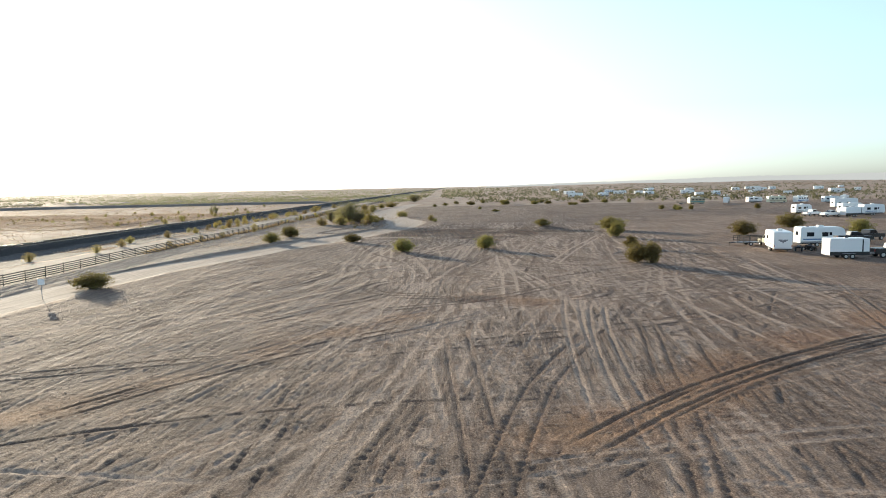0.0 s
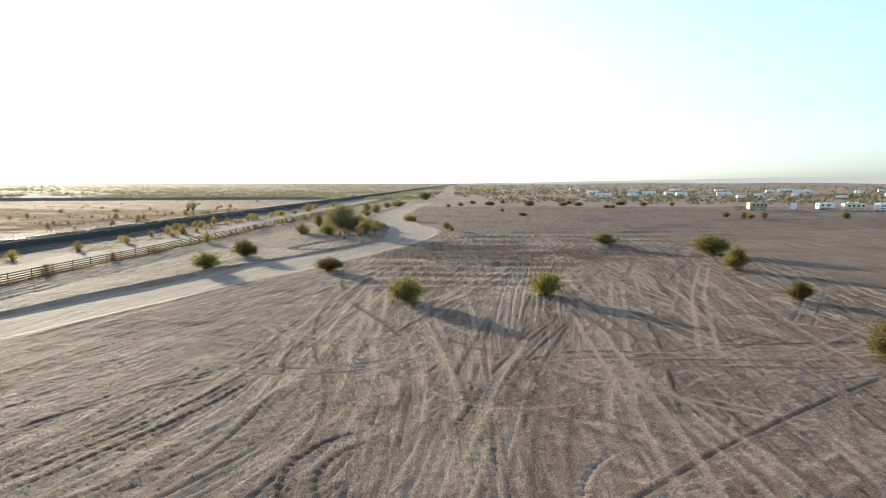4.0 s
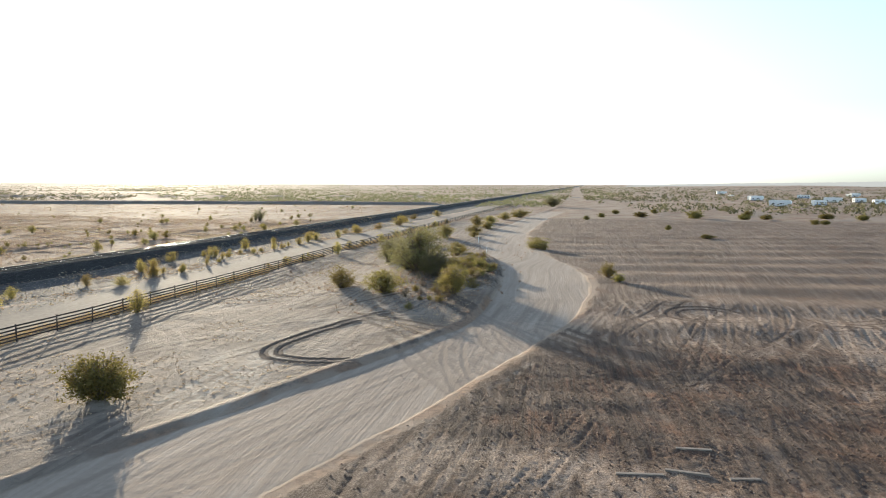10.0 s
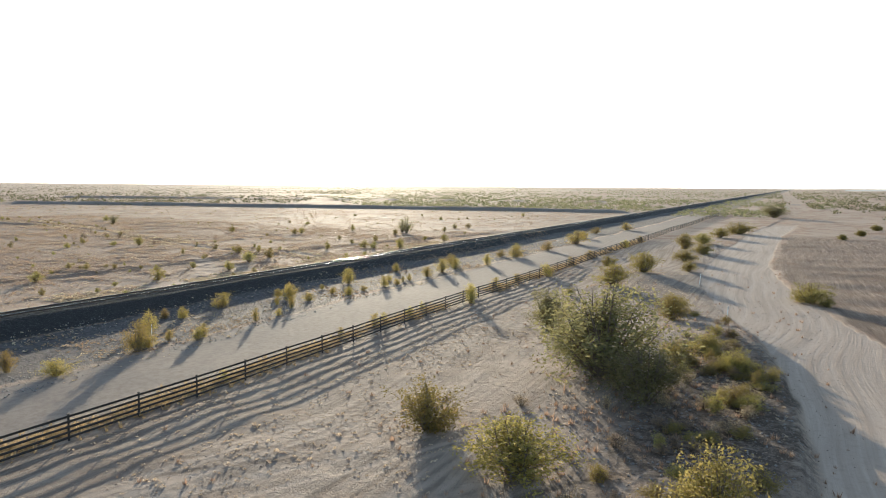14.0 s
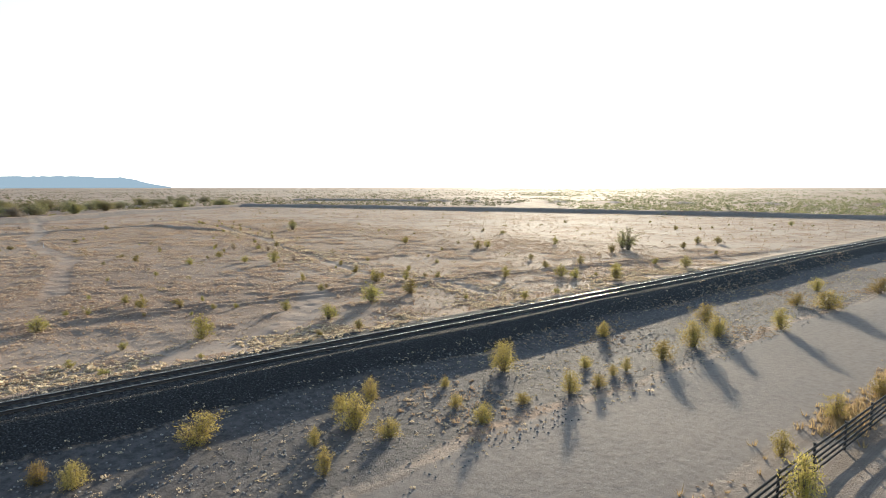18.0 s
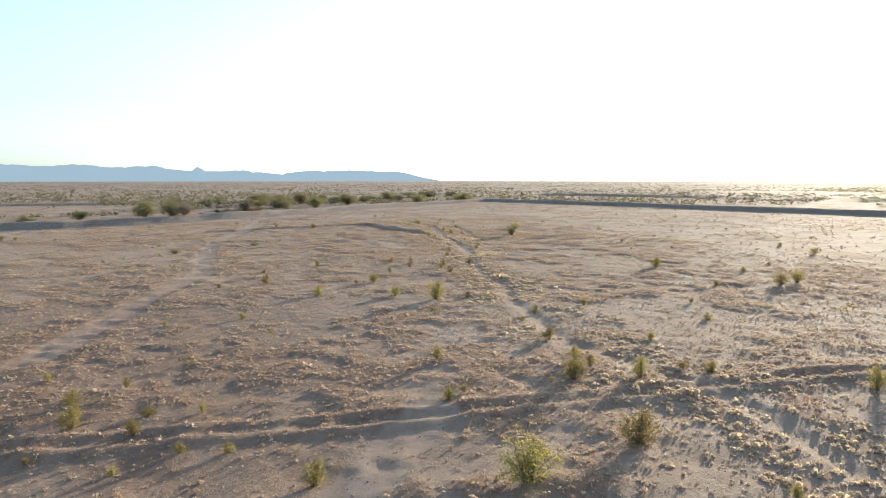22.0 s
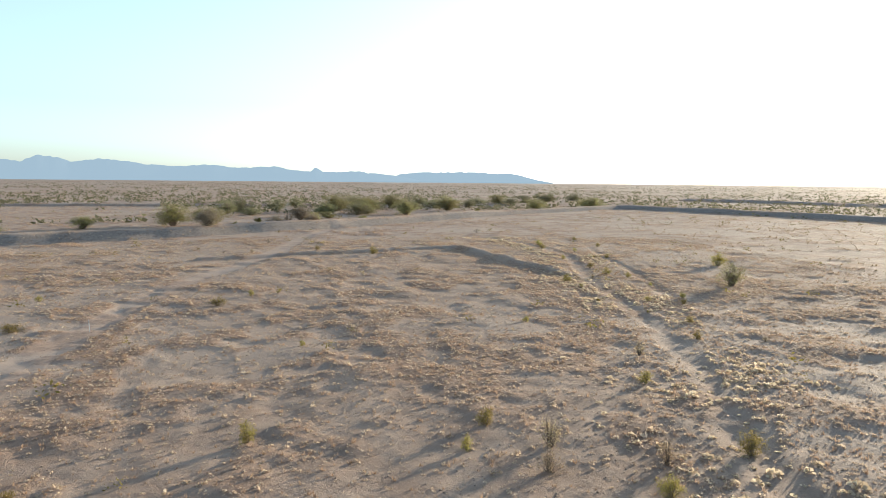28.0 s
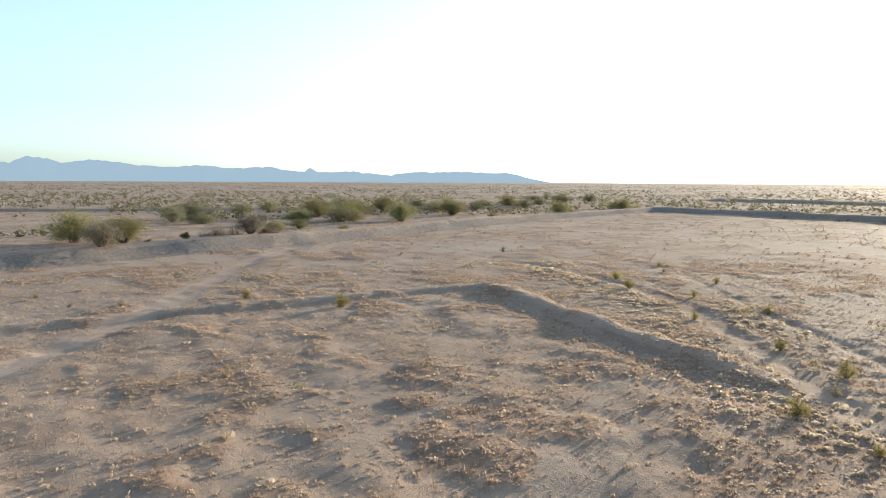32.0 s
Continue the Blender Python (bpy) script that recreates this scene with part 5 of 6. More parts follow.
domes("wash_cushions", "pale round cushion plants lining a dry wash", rng, x, y, 0.19, M_CUSHION, 16, 0.75)
x, y = scatter(rng, 80000, -262, -82, 186, 312, west_density)
tufts("dry_grass", "short tan dry grass clumps on desert ground", rng, x, y, 0.24, M_STRAW, 9, 0.65)
x, y = scatter(rng, 30000, -420, -82, 120, 470, lambda x, y: west_density(x, y) * ((x < -262) | (y > 312) | (y < 186)))
tufts("dry_bursage", "low straw coloured dry clumps on desert ground", rng, x, y, 0.45, M_STRAW, 12, 0.6)
x, y = scatter(rng, 30000, -72, -46, 120, 320, lambda x, y: smooth(0.0, 0.5, vnoise(x, y, 6, 43)) * 0.5 * smooth(10.8, 12, fence_x(y) - x) + 0.9 * np.exp(-((fence_x(y) - x - 1.6) / 0.9) ** 2) * smooth(-0.4, 0.3, vnoise(x, y, 5, 44)))
domes("strip_cushions", "low tan cushion plants beside the railway", rng, x, y, 0.1, M_CUSHION, 12)
# the line of cushions west of the ballast
x, y = scatter(rng, 24000, -100, -80, 196, 290, lambda x, y: np.exp(-((rail_x(y) - x - 8.5) / 2.6) ** 2) * smooth(-0.5, 0.35, vnoise(x, y, 4.5, 58)))
domes("railway_cushions", "pale round cushion plants beside the railway bank", rng, x, y, 0.17, M_CUSHION, 16, 0.75)
x, y = scatter(rng, 30000, -72, -46, 120, 320, lambda x, y: smooth(0.0, 0.5, vnoise(x, y, 6, 43)) * 0.5 * smooth(10.8, 12, fence_x(y) - x) + 0.9 * np.exp(-((fence_x(y) - x - 1.6) / 0.9) ** 2) * smooth(-0.4, 0.3, vnoise(x, y, 5, 44)))
k = rng.uniform(0, 1, len(x)) < 0.6
tufts("fence_weeds", "dry golden weeds along the fence and railway", rng, x[k], y[k], 0.24, M_STRAW, 11, 0.7)
x, y = scatter(rng, 70000, -54, -45, 110, 310, lambda x, y: np.exp(-((fence_x(y) - x - 1.2) / 0.85) ** 2) * smooth(-0.8, 0.2, vnoise(x, y, 4, 54)))
tufts("fence_weeds", "golden dry weeds in a line along the fence", rng, x, y, 0.36, M_WEED, 9, 0.8)
x, y = scatter(rng, 22000, -49, -16, 120, 250, lambda x, y: (road_side(x, y)[0] + road_side(x, y)[1] < -1.0) * (x > fence_x(y) + 0.8) * smooth(-0.3, 0.4, vnoise(x, y, 7, 52) + 0.4 * vnoise(x, y, 2.5, 53)))
domes("sand_growth", "small dry knobs of growth on pale sand", rng, x, y, 0.085, M_CUSHION, 8)
x, y = scatter(rng, 6000, -48, -14, 168, 260, lambda x, y: np.exp(-(((x + 25) / 5) ** 2 + ((y - 192) / 16) ** 2)) * 0.9 + 0.05)
tufts("thicket_weeds", "dry weeds under the thicket", rng, x, y, 0.3, M_STRAW, 12, 0.8)
x, y = scatter(rng, 26000, -235, -82, 195, 300, lambda x, y: 0.25 + 0.6 * smooth(0, 0.5, vnoise(x, y, 12, 45)))
lumps("desert_stones", "small tan stones strewn over hardpan", rng, x, y, 0.045, M_CLOD)
x, y = scatter(rng, 26000, -40, 45, 24, 150, lambda x, y: smooth(0, 2, road_side(x, y)[0] - road_side(x, y)[1]) * (0.25 + 0.75 * smooth(-0.1, 0.5, vnoise(x, y, 14, 46))))
lumps("dirt_clods", "brown dirt clods thrown up by wheels", rng, x, y, 0.035, M_CLOD, "clods")
x, y = scatter(rng, 30000, -22, 45, 128, 178, lambda x, y: smooth(0, 2, road_side(x, y)[0] - road_side(x, y)[1]) * np.exp(-((x - 6) / 24) ** 2 - ((y - 151) / 14.5) ** 2))
lumps("damp_clods", "dark damp dirt clods churned up by wheels", rng, x, y, 0.055, M_CLOD_DARK, "clods")
x, y = scatter(rng, 9000, -48, -14, 150, 235, lambda x, y: 0.3 + 0.7 * np.exp(-((x + 24) / 6) ** 2))
lumps("sand_clods", "pale clods of sand beside the road", rng, x, y, 0.04, M_CLOD, "clods")
x, y = scatter(rng, 5000, -30, -14, 170, 215, lambda x, y: (road_side(x, y)[0] + road_side(x, y)[1] < -0.5) * np.exp(-((x + 22) / 4.5) ** 2))
lumps("pale_stones", "pale stones strewn under the thicket", rng, x, y, 0.06, M_GRAVEL)
x, y = scatter(rng, 52000, -84, -70, 165, 300, lambda x, y: (1 - smooth(4.0, 6.5, np.abs(x - rail_x(y) + 0.8))) * (np.abs(x - rail_x(y)) > 0.9))
lumps("ballast", "dark crushed stone ballast of the railway", rng, x, y, 0.038, M_STONE)
x, y = scatter(rng, 14000, -73, -58, 150, 300, lambda x, y: 0.25 + 0.6 * smooth(-0.1, 0.4, vnoise(x, y, 5, 51)))
lumps("strip_gravel", "grey gravel strewn beside the railway", rng, x, y, 0.06, M_GRAVEL)
x, y = scatter(rng, 9000, -73, -58, 150, 300, lambda x, y: 0.15 + 0.7 * smooth(-0.1, 0.4, vnoise(x, y, 4, 55)))
domes("strip_knobs", "small pale knobs of dry growth beside the railway", rng, x, y, 0.09, M_CUSHION, 9)
# scrub to the horizon
def fan(n, cx, cy, near, far, a0, a1):
    """Places spread over a fan of bearings (degrees left of +y), thinner farther off."""
    r = near * (far / near) ** rng.uniform(0, 1, n) ** 0.85
    a = np.radians(rng.uniform(a0, a1, n))
    x, y = cx - np.sin(a) * r, cy + np.cos(a) * r
    k = (vnoise(x, y, 70, 47) + 0.5 * vnoise(x, y, 24, 48) > -0.35) & (np.abs(road_side(x, y)[0]) > 7) & (np.abs(x - rail_x(y)) > 8)
    return x[k], y[k]


inside_levee = lambda x, y: (y > 1.28 * (-257 - x) + 178) & (y < 0.3 * (x + 402) + 374) & (x < -60)
x, y = fan(20000, -150, 230, 165, 2600, 30, 150)
k = ~inside_levee(x, y) & (along(x, y, LEVEE)[0] > 6) & (x < -90)
scrub("far_scrub", "olive desert scrub reaching to the horizon", rng, x[k], y[k], 1.5, M_SCRUB, 8, 0.55)
x, y = fan(11000, -40, 250, 200, 2600, -8, 42)
k = ~inside_levee(x, y) & (along(x, y, LEVEE)[0] > 6)
scrub("far_scrub", "olive desert scrub reaching to the horizon", rng, x[k], y[k], 1.6, M_SCRUB, 9, 0.52)
x, y = fan(4600, 0, 60, 340, 2200, -52, 2)
scrub("camp_scrub", "dark creosote scrub round the camp", rng, x, y, 2.3, M_SCRUB, 12, 0.5)
x, y = scatter(rng, 900, -400, -84, 150, 455, lambda x, y: (x < -100 - 0.0 * y) * (0.25 + 0.75 * smooth(0, 0.5, vnoise(x, y, 25, 50))) * (along(x, y, LEVEE)[0] > 6))
scrub("low_scrub", "knee-high olive shrubs on open desert", rng, x, y, 0.65, M_CREOSOTE, 22, 0.28)


# ---- railway ----
def railway():
    root = tagged(new("railway_track"), "single railway track with dark ties on stone ballast", "railway")
    y0, y1 = -300.0, 1400.0
    foot_to_head = [(0.07, 0.0), (0.07, 0.018), (0.012, 0.035), (0.012, 0.11), (0.036, 0.12), (0.036, 0.148)]
    crown = [(0.022, 0.1485), (0.018, 0.158)]
    for side in (-0.75, 0.75):
        for name, half, mat in (("rail", foot_to_head, M_RAIL), ("rail_head", crown, M_RAILTOP)):
            outline = [(-u, v) for u, v in half] + [(u, v) for u, v in half[::-1]]
            q = len(outline)
            ys = np.linspace(y0, y1, 120)
            V = [(rail_x(y) + side + u, y, 1.19 + v) for y in ys for u, v in outline]
            F = [(i * q + k, i * q + (k + 1) % q, i * q + q + (k + 1) % q, i * q + q + k) for i in range(len(ys) - 1) for k in range(q)]
            part(name, mesh_of(name, V, F, mat), None, root, "bright polished running surface" if name == "rail_head" else "rusty steel rail")
    bm = box(bmesh.new(), -1.28, 1.28, -0.11, 0.11, 0, 0.15, 0.015)
    tie = bpy.data.meshes.new("tie")
    bm.to_mesh(tie)
    bm.free()
    tie.materials.append(M_TIE)
    rng = random.Random(3)
    for i in range(280):
        y = 163 + i * 0.55
        o = part("tie", tie, None, root)
        o.matrix_local = pose(rail_x(y) + rng.uniform(-0.03, 0.03), y, 1.018 + rng.uniform(-0.01, 0.012), 0, 0, -1.4 + rng.uniform(-1, 1))
    bm = bmesh.new()
    for y in list(np.arange(60, 163, 0.55)) + list(np.arange(317.5, 420, 0.55)):
        box(bm, rail_x(y) - 1.28, rail_x(y) + 1.28, y - 0.11, y + 0.11, 1.035, 1.185)
    tagged(part("far_ties", bm, M_TIE, root), kind="stuff")


railway()


# ---- steel fence along the railway ----
def steel_fence():
    root = tagged(new("steel_fence"), "dark steel post and rail fence along a sandy track", "fence")
    bay, first, n = 3.9, 60.0, 104
    bm = tube(bmesh.new(), (0, 0, -0.3), (0, 0, 1.36), 0.055, sides=8)
    box(bm, -0.06, 0.06, -0.06, 0.06, 1.35, 1.375)
    post = bpy.data.meshes.new("post")
    bm.to_mesh(post)
    bm.free()
    post.materials.append(M_STEEL)
    bm = box(bmesh.new(), -0.025, 0.025, 0, bay, -0.058, 0.058, 0.012)
    bar = bpy.data.meshes.new("bar")
    bm.to_mesh(bar)
    bm.free()
    bar.materials.append(M_STEEL)
    rng = random.Random(8)
    far = bmesh.new()
    for i in range(n):
        y = first + i * bay
        x = fence_x(y)
        z = float(land(x, y))
        p = part("post", post, None, root)
        p.matrix_local = pose(x, y, z, rng.uniform(-1.5, 1.5), rng.uniform(-1.5, 1.5), 0)
        z2 = float(land(fence_x(y + bay), y + bay))
        for k, up in enumerate((0.22, 0.48, 0.74, 1.0, 1.27)):
            if 118 <= y < 350:
                b = part("bar", bar, None, root)
                b.matrix_local = pose(x + 0.08, y, z + up + rng.uniform(-0.012, 0.012), math.degrees(math.atan2(z2 - z, bay)), 0, -1.4)
            else:
                box(far, x + 0.06, x + 0.15, y, y + bay, z + up - 0.06, z + up + 0.06)
    tagged(part("far_bars", far, M_STEEL, root), kind="stuff")


steel_fence()


# ---- the camp ----
def prism(bm, outline, y0, y1, bevel=0.0):
    """A solid from an outline in x and z, between y0 and y1."""
    a = [bm.verts.new((x, y0, z)) for x, z in outline]
    b = [bm.verts.new((x, y1, z)) for x, z in outline]
    n = len(outline)
    bm.faces.new(a)
    bm.faces.new(b[::-1])
    for i in range(n):
        j = (i + 1) % n
        bm.faces.new((a[j], a[i], b[i], b[j]))
    bmesh.ops.recalc_face_normals(bm, faces=bm.faces[:])
    if bevel:
        bmesh.ops.bevel(bm, geom=bm.edges[:], offset=bevel, segments=2, affect="EDGES")
    return bm


def wheel(parent, x, y, r=0.36, w=0.24):
    t = part("wheel", tube(bmesh.new(), (x, y - w / 2, r), (x, y + w / 2, r), r, sides=18), M_TYRE, parent)
    s = 1 if y > 0 else -1
    part("rim", tube(bmesh.new(), (x, y + s * (w / 2 - 0.03), r), (x, y + s * (w / 2 + 0.015), r), r * 0.6, sides=14), M_RIM, t, "pale metal rim")


def slab(name, parent, mat, x0, x1, y0, y1, z0, z1, label="", bevel=0.01):
    return part(name, box(bmesh.new(), x0, x1, y0, y1, z0, z1, bevel), mat, parent, label)


def hitch(parent, x):
    bm = tube(bmesh.new(), (x, -0.5, 0.5), (x + 1.1, 0, 0.5), 0.05, sides=6)
    tube(bm, (x, 0.5, 0.5), (x + 1.1, 0, 0.5), 0.05, sides=6)
    tube(bm, (x + 0.95, 0, 0.05), (x + 0.95, 0, 0.75), 0.04, sides=6)
    part("hitch", bm, M_BLACK, parent, "black steel drawbar")


def travel_trailer(label, length=8.0, high=3.3, body=M_WHITE, decal=M_BLUE, fifth=False):
    """A caravan on two axles; its nose points along +x and its door side faces -y."""
    root = tagged(new("travel_trailer"), label, "trailer")
    L, W = length / 2, 1.24
    z0 = 0.62
    nose = [(-L, z0), (L - 0.3, z0), (L, z0 + 0.7), (L - 0.25, high - 0.35), (L - 0.8, high), (-L + 0.15, high), (-L, high - 0.15)]
    if fifth:
        nose = [(-L, z0), (L - 2.3, z0), (L - 2.3, 1.75), (L - 0.2, 1.75), (L, 2.1), (L - 0.3, high - 0.3), (L - 0.9, high), (-L + 0.15, high), (-L, high - 0.15)]
    part("body", prism(bmesh.new(), nose, -W, W, 0.06), body, root)
    slab("frame", root, M_BLACK, -L + 0.2, L - (2.4 if fifth else 0.5), -0.9, 0.9, 0.45, 0.64, "black steel chassis")
    for s in (-1, 1):
        y = s * (W + 0.004)
        for a in ((-0.62, -0.28), (0.05, 0.36)):
            slab("window", root, M_GLASS, L * a[0] - 0.35, L * a[0] + 0.75, y - 0.012, y + 0.012, 1.65, 2.3, "dark tinted window")
        slab("decal", root, decal, -L + 0.4, L * 0.45, y - 0.008, y + 0.008, 1.12, 1.3, "coloured stripe")
        slab("skirt", root, M_GREY, -L + 0.1, L - (2.5 if fifth else 0.7), y - 0.008, y + 0.008, 0.66, 0.86, "grey lower skirt")
        for x in (-0.45, 0.42):
            wheel(root, x - 0.4, s * (W - 0.16), 0.34, 0.22)
    door = slab("door", root, body, L * 0.22, L * 0.22 + 0.7, -W - 0.022, -W - 0.002, 0.8, 2.6)
    slab("door_window", door, M_GLASS, L * 0.22 + 0.15, L * 0.22 + 0.55, -W - 0.032, -W - 0.02, 1.8, 2.3, "small dark window")
    slab("roof_cooler", root, M_WHITE, -0.4, 0.5, -0.35, 0.35, high - 0.01, high + 0.26, "white roof air conditioner", 0.06)
    slab("roof_vent", root, M_GREY, -L * 0.62, -L * 0.62 + 0.4, -0.2, 0.2, high - 0.01, high + 0.12, "grey roof vent")
    slab("bumper", root, M_GREY, -L - 0.14, -L - 0.02, -1.1, 1.1, 0.48, 0.6)
    slab("rear_window", root, M_GLASS, -L - 0.012, -L + 0.012, -0.5, 0.5, 1.8, 2.4, "dark rear window")
    if fifth:
        for s in (-1, 1):
            part("landing_leg", tube(bmesh.new(), (L - 2.0, s * 0.7, 0.0), (L - 2.0, s * 0.7, 1.78), 0.05, sides=6), M_GREY, root)
    else:
        hitch(root, L - 0.5)
    return root


def cargo_trailer(label, length=6.2, high=2.55, rear_emblem=False):
    root = tagged(new("cargo_trailer"), label, "trailer")
    L, W = length / 2, 1.12
    part("body", prism(bmesh.new(), [(-L, 0.5), (L, 0.5), (L, high - 0.1), (L - 0.1, high), (-L + 0.1, high), (-L, high - 0.1)], -W, W, 0.03), M_WHITE, root)
    for s in (-1, 1):
        y = s * (W + 0.005)
        slab("skirt", root, M_BLACK, -L, L, y - 0.008, y + 0.008, 0.5, 0.98, "black lower panel", 0)
        slab("corner_panel", root, M_BLACK, L - 0.95, L - 0.78, y - 0.01, y + 0.01, 0.98, high - 0.12, "black upright band", 0)
        slab("fender", root, M_GREY, -0.95, 0.75, s * (W + 0.02) - 0.1, s * (W + 0.02) + 0.1, 0.72, 0.78, "grey wheel guard")
        for x in (-0.5, 0.35):
            wheel(root, x, s * (W + 0.0), 0.34, 0.2)
        slab("tail_lamp", root, M_LAMP, -L - 0.015, -L + 0.01, s * 0.9 - 0.06, s * 0.9 + 0.06, 0.85, 1.1, "red tail lamp")
    slab("ramp_door", root, M_WHITE, -L - 0.03, -L - 0.004, -0.95, 0.95, 0.6, high - 0.2)
    slab("roof_vent", root, M_GREY, -0.2, 0.2, -0.2, 0.2, high - 0.01, high + 0.12)
    hitch(root, L)
    return root


def toy_hauler(label, length=7.5, high=3.3):
    root = tagged(new("toy_hauler"), label, "trailer")
    L, W = length / 2, 1.25
    part("body", prism(bmesh.new(), [(-L, 0.55), (L - 0.3, 0.55), (L, 1.3), (L - 0.4, high - 0.2), (L - 0.9, high), (-L + 0.25, high), (-L, high - 0.22)], -W, W, 0.07), M_WHITE, root)
    ramp = slab("ramp_door", root, M_WHITE, -L - 0.035, -L - 0.004, -1.12, 1.12, 0.62, 2.9, "white ramp door", 0.03)
    bm = bmesh.new()
    for s in (-1, 1):
        prism(bm, [(0, 0), (0.02, 0), (0.02, 0.18), (0, 0.18)], s * 0.1, s * 0.62)
        prism(bm, [(0, -0.16), (0.02, -0.16), (0.02, 0), (0, 0)], s * 0.02, s * 0.4)
    prism(bm, [(0, -0.36), (0.02, -0.36), (0.02, 0.1), (0, 0.1)], -0.09, 0.09)
    bmesh.ops.translate(bm, verts=bm.verts[:], vec=(-L - 0.058, 0, 1.75))
    part("emblem", bm, M_GREY, ramp, "grey winged emblem")
    for s in (-1, 1):
        y = s * (W + 0.004)
        slab("window", root, M_GLASS, 0.6, 1.6, y - 0.012, y + 0.012, 1.7, 2.3, "dark tinted window")
        slab("decal", root, M_GREY, -L + 0.3, L - 0.6, y - 0.008, y + 0.008, 1.1, 1.25, "grey stripe")
        slab("tail_lamp", root, M_LAMP, -L - 0.03, -L, s * 1.17 - 0.05, s * 1.17 + 0.05, 0.8, 1.1, "red tail lamp")
        for x in (-0.6, 0.3):
            wheel(root, x, s * (W - 0.15), 0.36, 0.22)
    slab("bumper", root, M_BLACK, -L - 0.12, -L - 0.04, -1.15, 1.15, 0.45, 0.58)
    slab("roof_cooler", root, M_WHITE, -1.2, -0.4, -0.35, 0.35, high - 0.01, high + 0.3, "white roof air conditioner", 0.06)
    hitch(root, L - 0.4)
    return root


def pickup(label, paint):
    root = tagged(new("pickup_truck"), label, "truck")
    side = [(-2.8, 0.55), (2.75, 0.55), (2.85, 0.8), (2.75, 1.12), (1.45, 1.22), (0.95, 1.25), (-0.75, 1.25), (-2.8, 1.25)]
    part("body", prism(bmesh.new(), side, -0.98, 0.98, 0.06), paint, root)
    cab = part("cab", prism(bmesh.new(), [(-0.85, 1.2), (1.35, 1.2), (0.65, 1.86), (-0.65, 1.88)], -0.84, 0.84, 0.07), paint, root)
    for s in (-1, 1):
        y = s * 0.85
        part("side_window", prism(bmesh.new(), [(-0.62, 1.3), (1.02, 1.3), (0.52, 1.76), (-0.52, 1.78)], y - 0.012, y + 0.012), M_GLASS, cab, "dark side window")
        slab("headlight", root, M_RIM, 2.79, 2.86, s * 0.75 - 0.14, s * 0.75 + 0.14, 0.85, 1.02, "clear headlight")
        slab("tail_lamp", root, M_LAMP, -2.83, -2.78, s * 0.88 - 0.07, s * 0.88 + 0.07, 0.85, 1.15, "red tail lamp")
        for x in (-1.75, 1.85):
            wheel(root, x, s * 0.88, 0.4, 0.26)
    part("windscreen", prism(bmesh.new(), [(1.22, 1.29), (1.26, 1.32), (0.74, 1.81), (0.7, 1.78)], -0.7, 0.7), M_GLASS, cab, "dark windscreen")
    slab("load_bed", root, M_BLACK, -2.68, -0.95, -0.8, 0.8, 1.2, 1.262, "dark bed floor")
    slab("bumper", root, M_GREY, -2.95, -2.8, -0.9, 0.9, 0.5, 0.7, "grey bumper")
    slab("front_bumper", root, M_GREY, 2.8, 2.98, -0.92, 0.92, 0.48, 0.7, "grey bumper")
    return root


def utility_trailer(label):
    root = tagged(new("utility_trailer"), label, "trailer")
    slab("deck", root, M_BLACK, -1.9, 1.9, -0.95, 0.95, 0.5, 0.58)
    for s in (-1, 1):
        for z in (0.9, 1.25, 1.6):
            part("side_rail", tube(bmesh.new(), (-1.9, s * 0.93, z), (1.9, s * 0.93, z), 0.03, sides=6), M_BLACK, root)
        for x in (-1.88, -0.9, 0, 0.9, 1.88):
            part("stake", tube(bmesh.new(), (x, s * 0.93, 0.55), (x, s * 0.93, 1.62), 0.035, sides=6), M_BLACK, root)
        wheel(root, -0.2, s * 1.05, 0.33, 0.2)
    bm = bmesh.new()
    for k in range(9):
        tube(bm, (-1.95, -0.9 + k * 0.225, 0.55), (-1.95, -0.9 + k * 0.225, 1.75), 0.02, sides=5)
    for z in (0.6, 1.15, 1.74):
        tube(bm, (-1.95, -0.92, z), (-1.95, 0.92, z), 0.025, sides=5)
    part("ramp_gate", bm, M_BLACK, root, "black mesh ramp folded upright")
    hitch(root, 1.8)
    return root


def quad_bike(label):
    root = tagged(new("quad_bike"), label, "quad bike")
    part("body", prism(bmesh.new(), [(-0.75, 0.45), (0.7, 0.45), (0.8, 0.7), (0.35, 0.85), (0.1, 0.72), (-0.5, 0.78), (-0.8, 0.68)], -0.28, 0.28, 0.05), M_BLACK, root)
    slab("seat", root, M_GREY, -0.55, 0.15, -0.16, 0.16, 0.74, 0.86, "padded seat", 0.04)
    part("handlebar", tube(bmesh.new(), (0.35, -0.4, 1.02), (0.35, 0.4, 1.02), 0.02, sides=6), M_GREY, root)
    part("steering_stem", tube(bmesh.new(), (0.42, 0, 0.75), (0.35, 0, 1.02), 0.03, sides=6), M_GREY, root)
    for x in (-0.6, 0.6):
        for s in (-1, 1):
            wheel(root, x, s * 0.42, 0.27, 0.22)
    return root


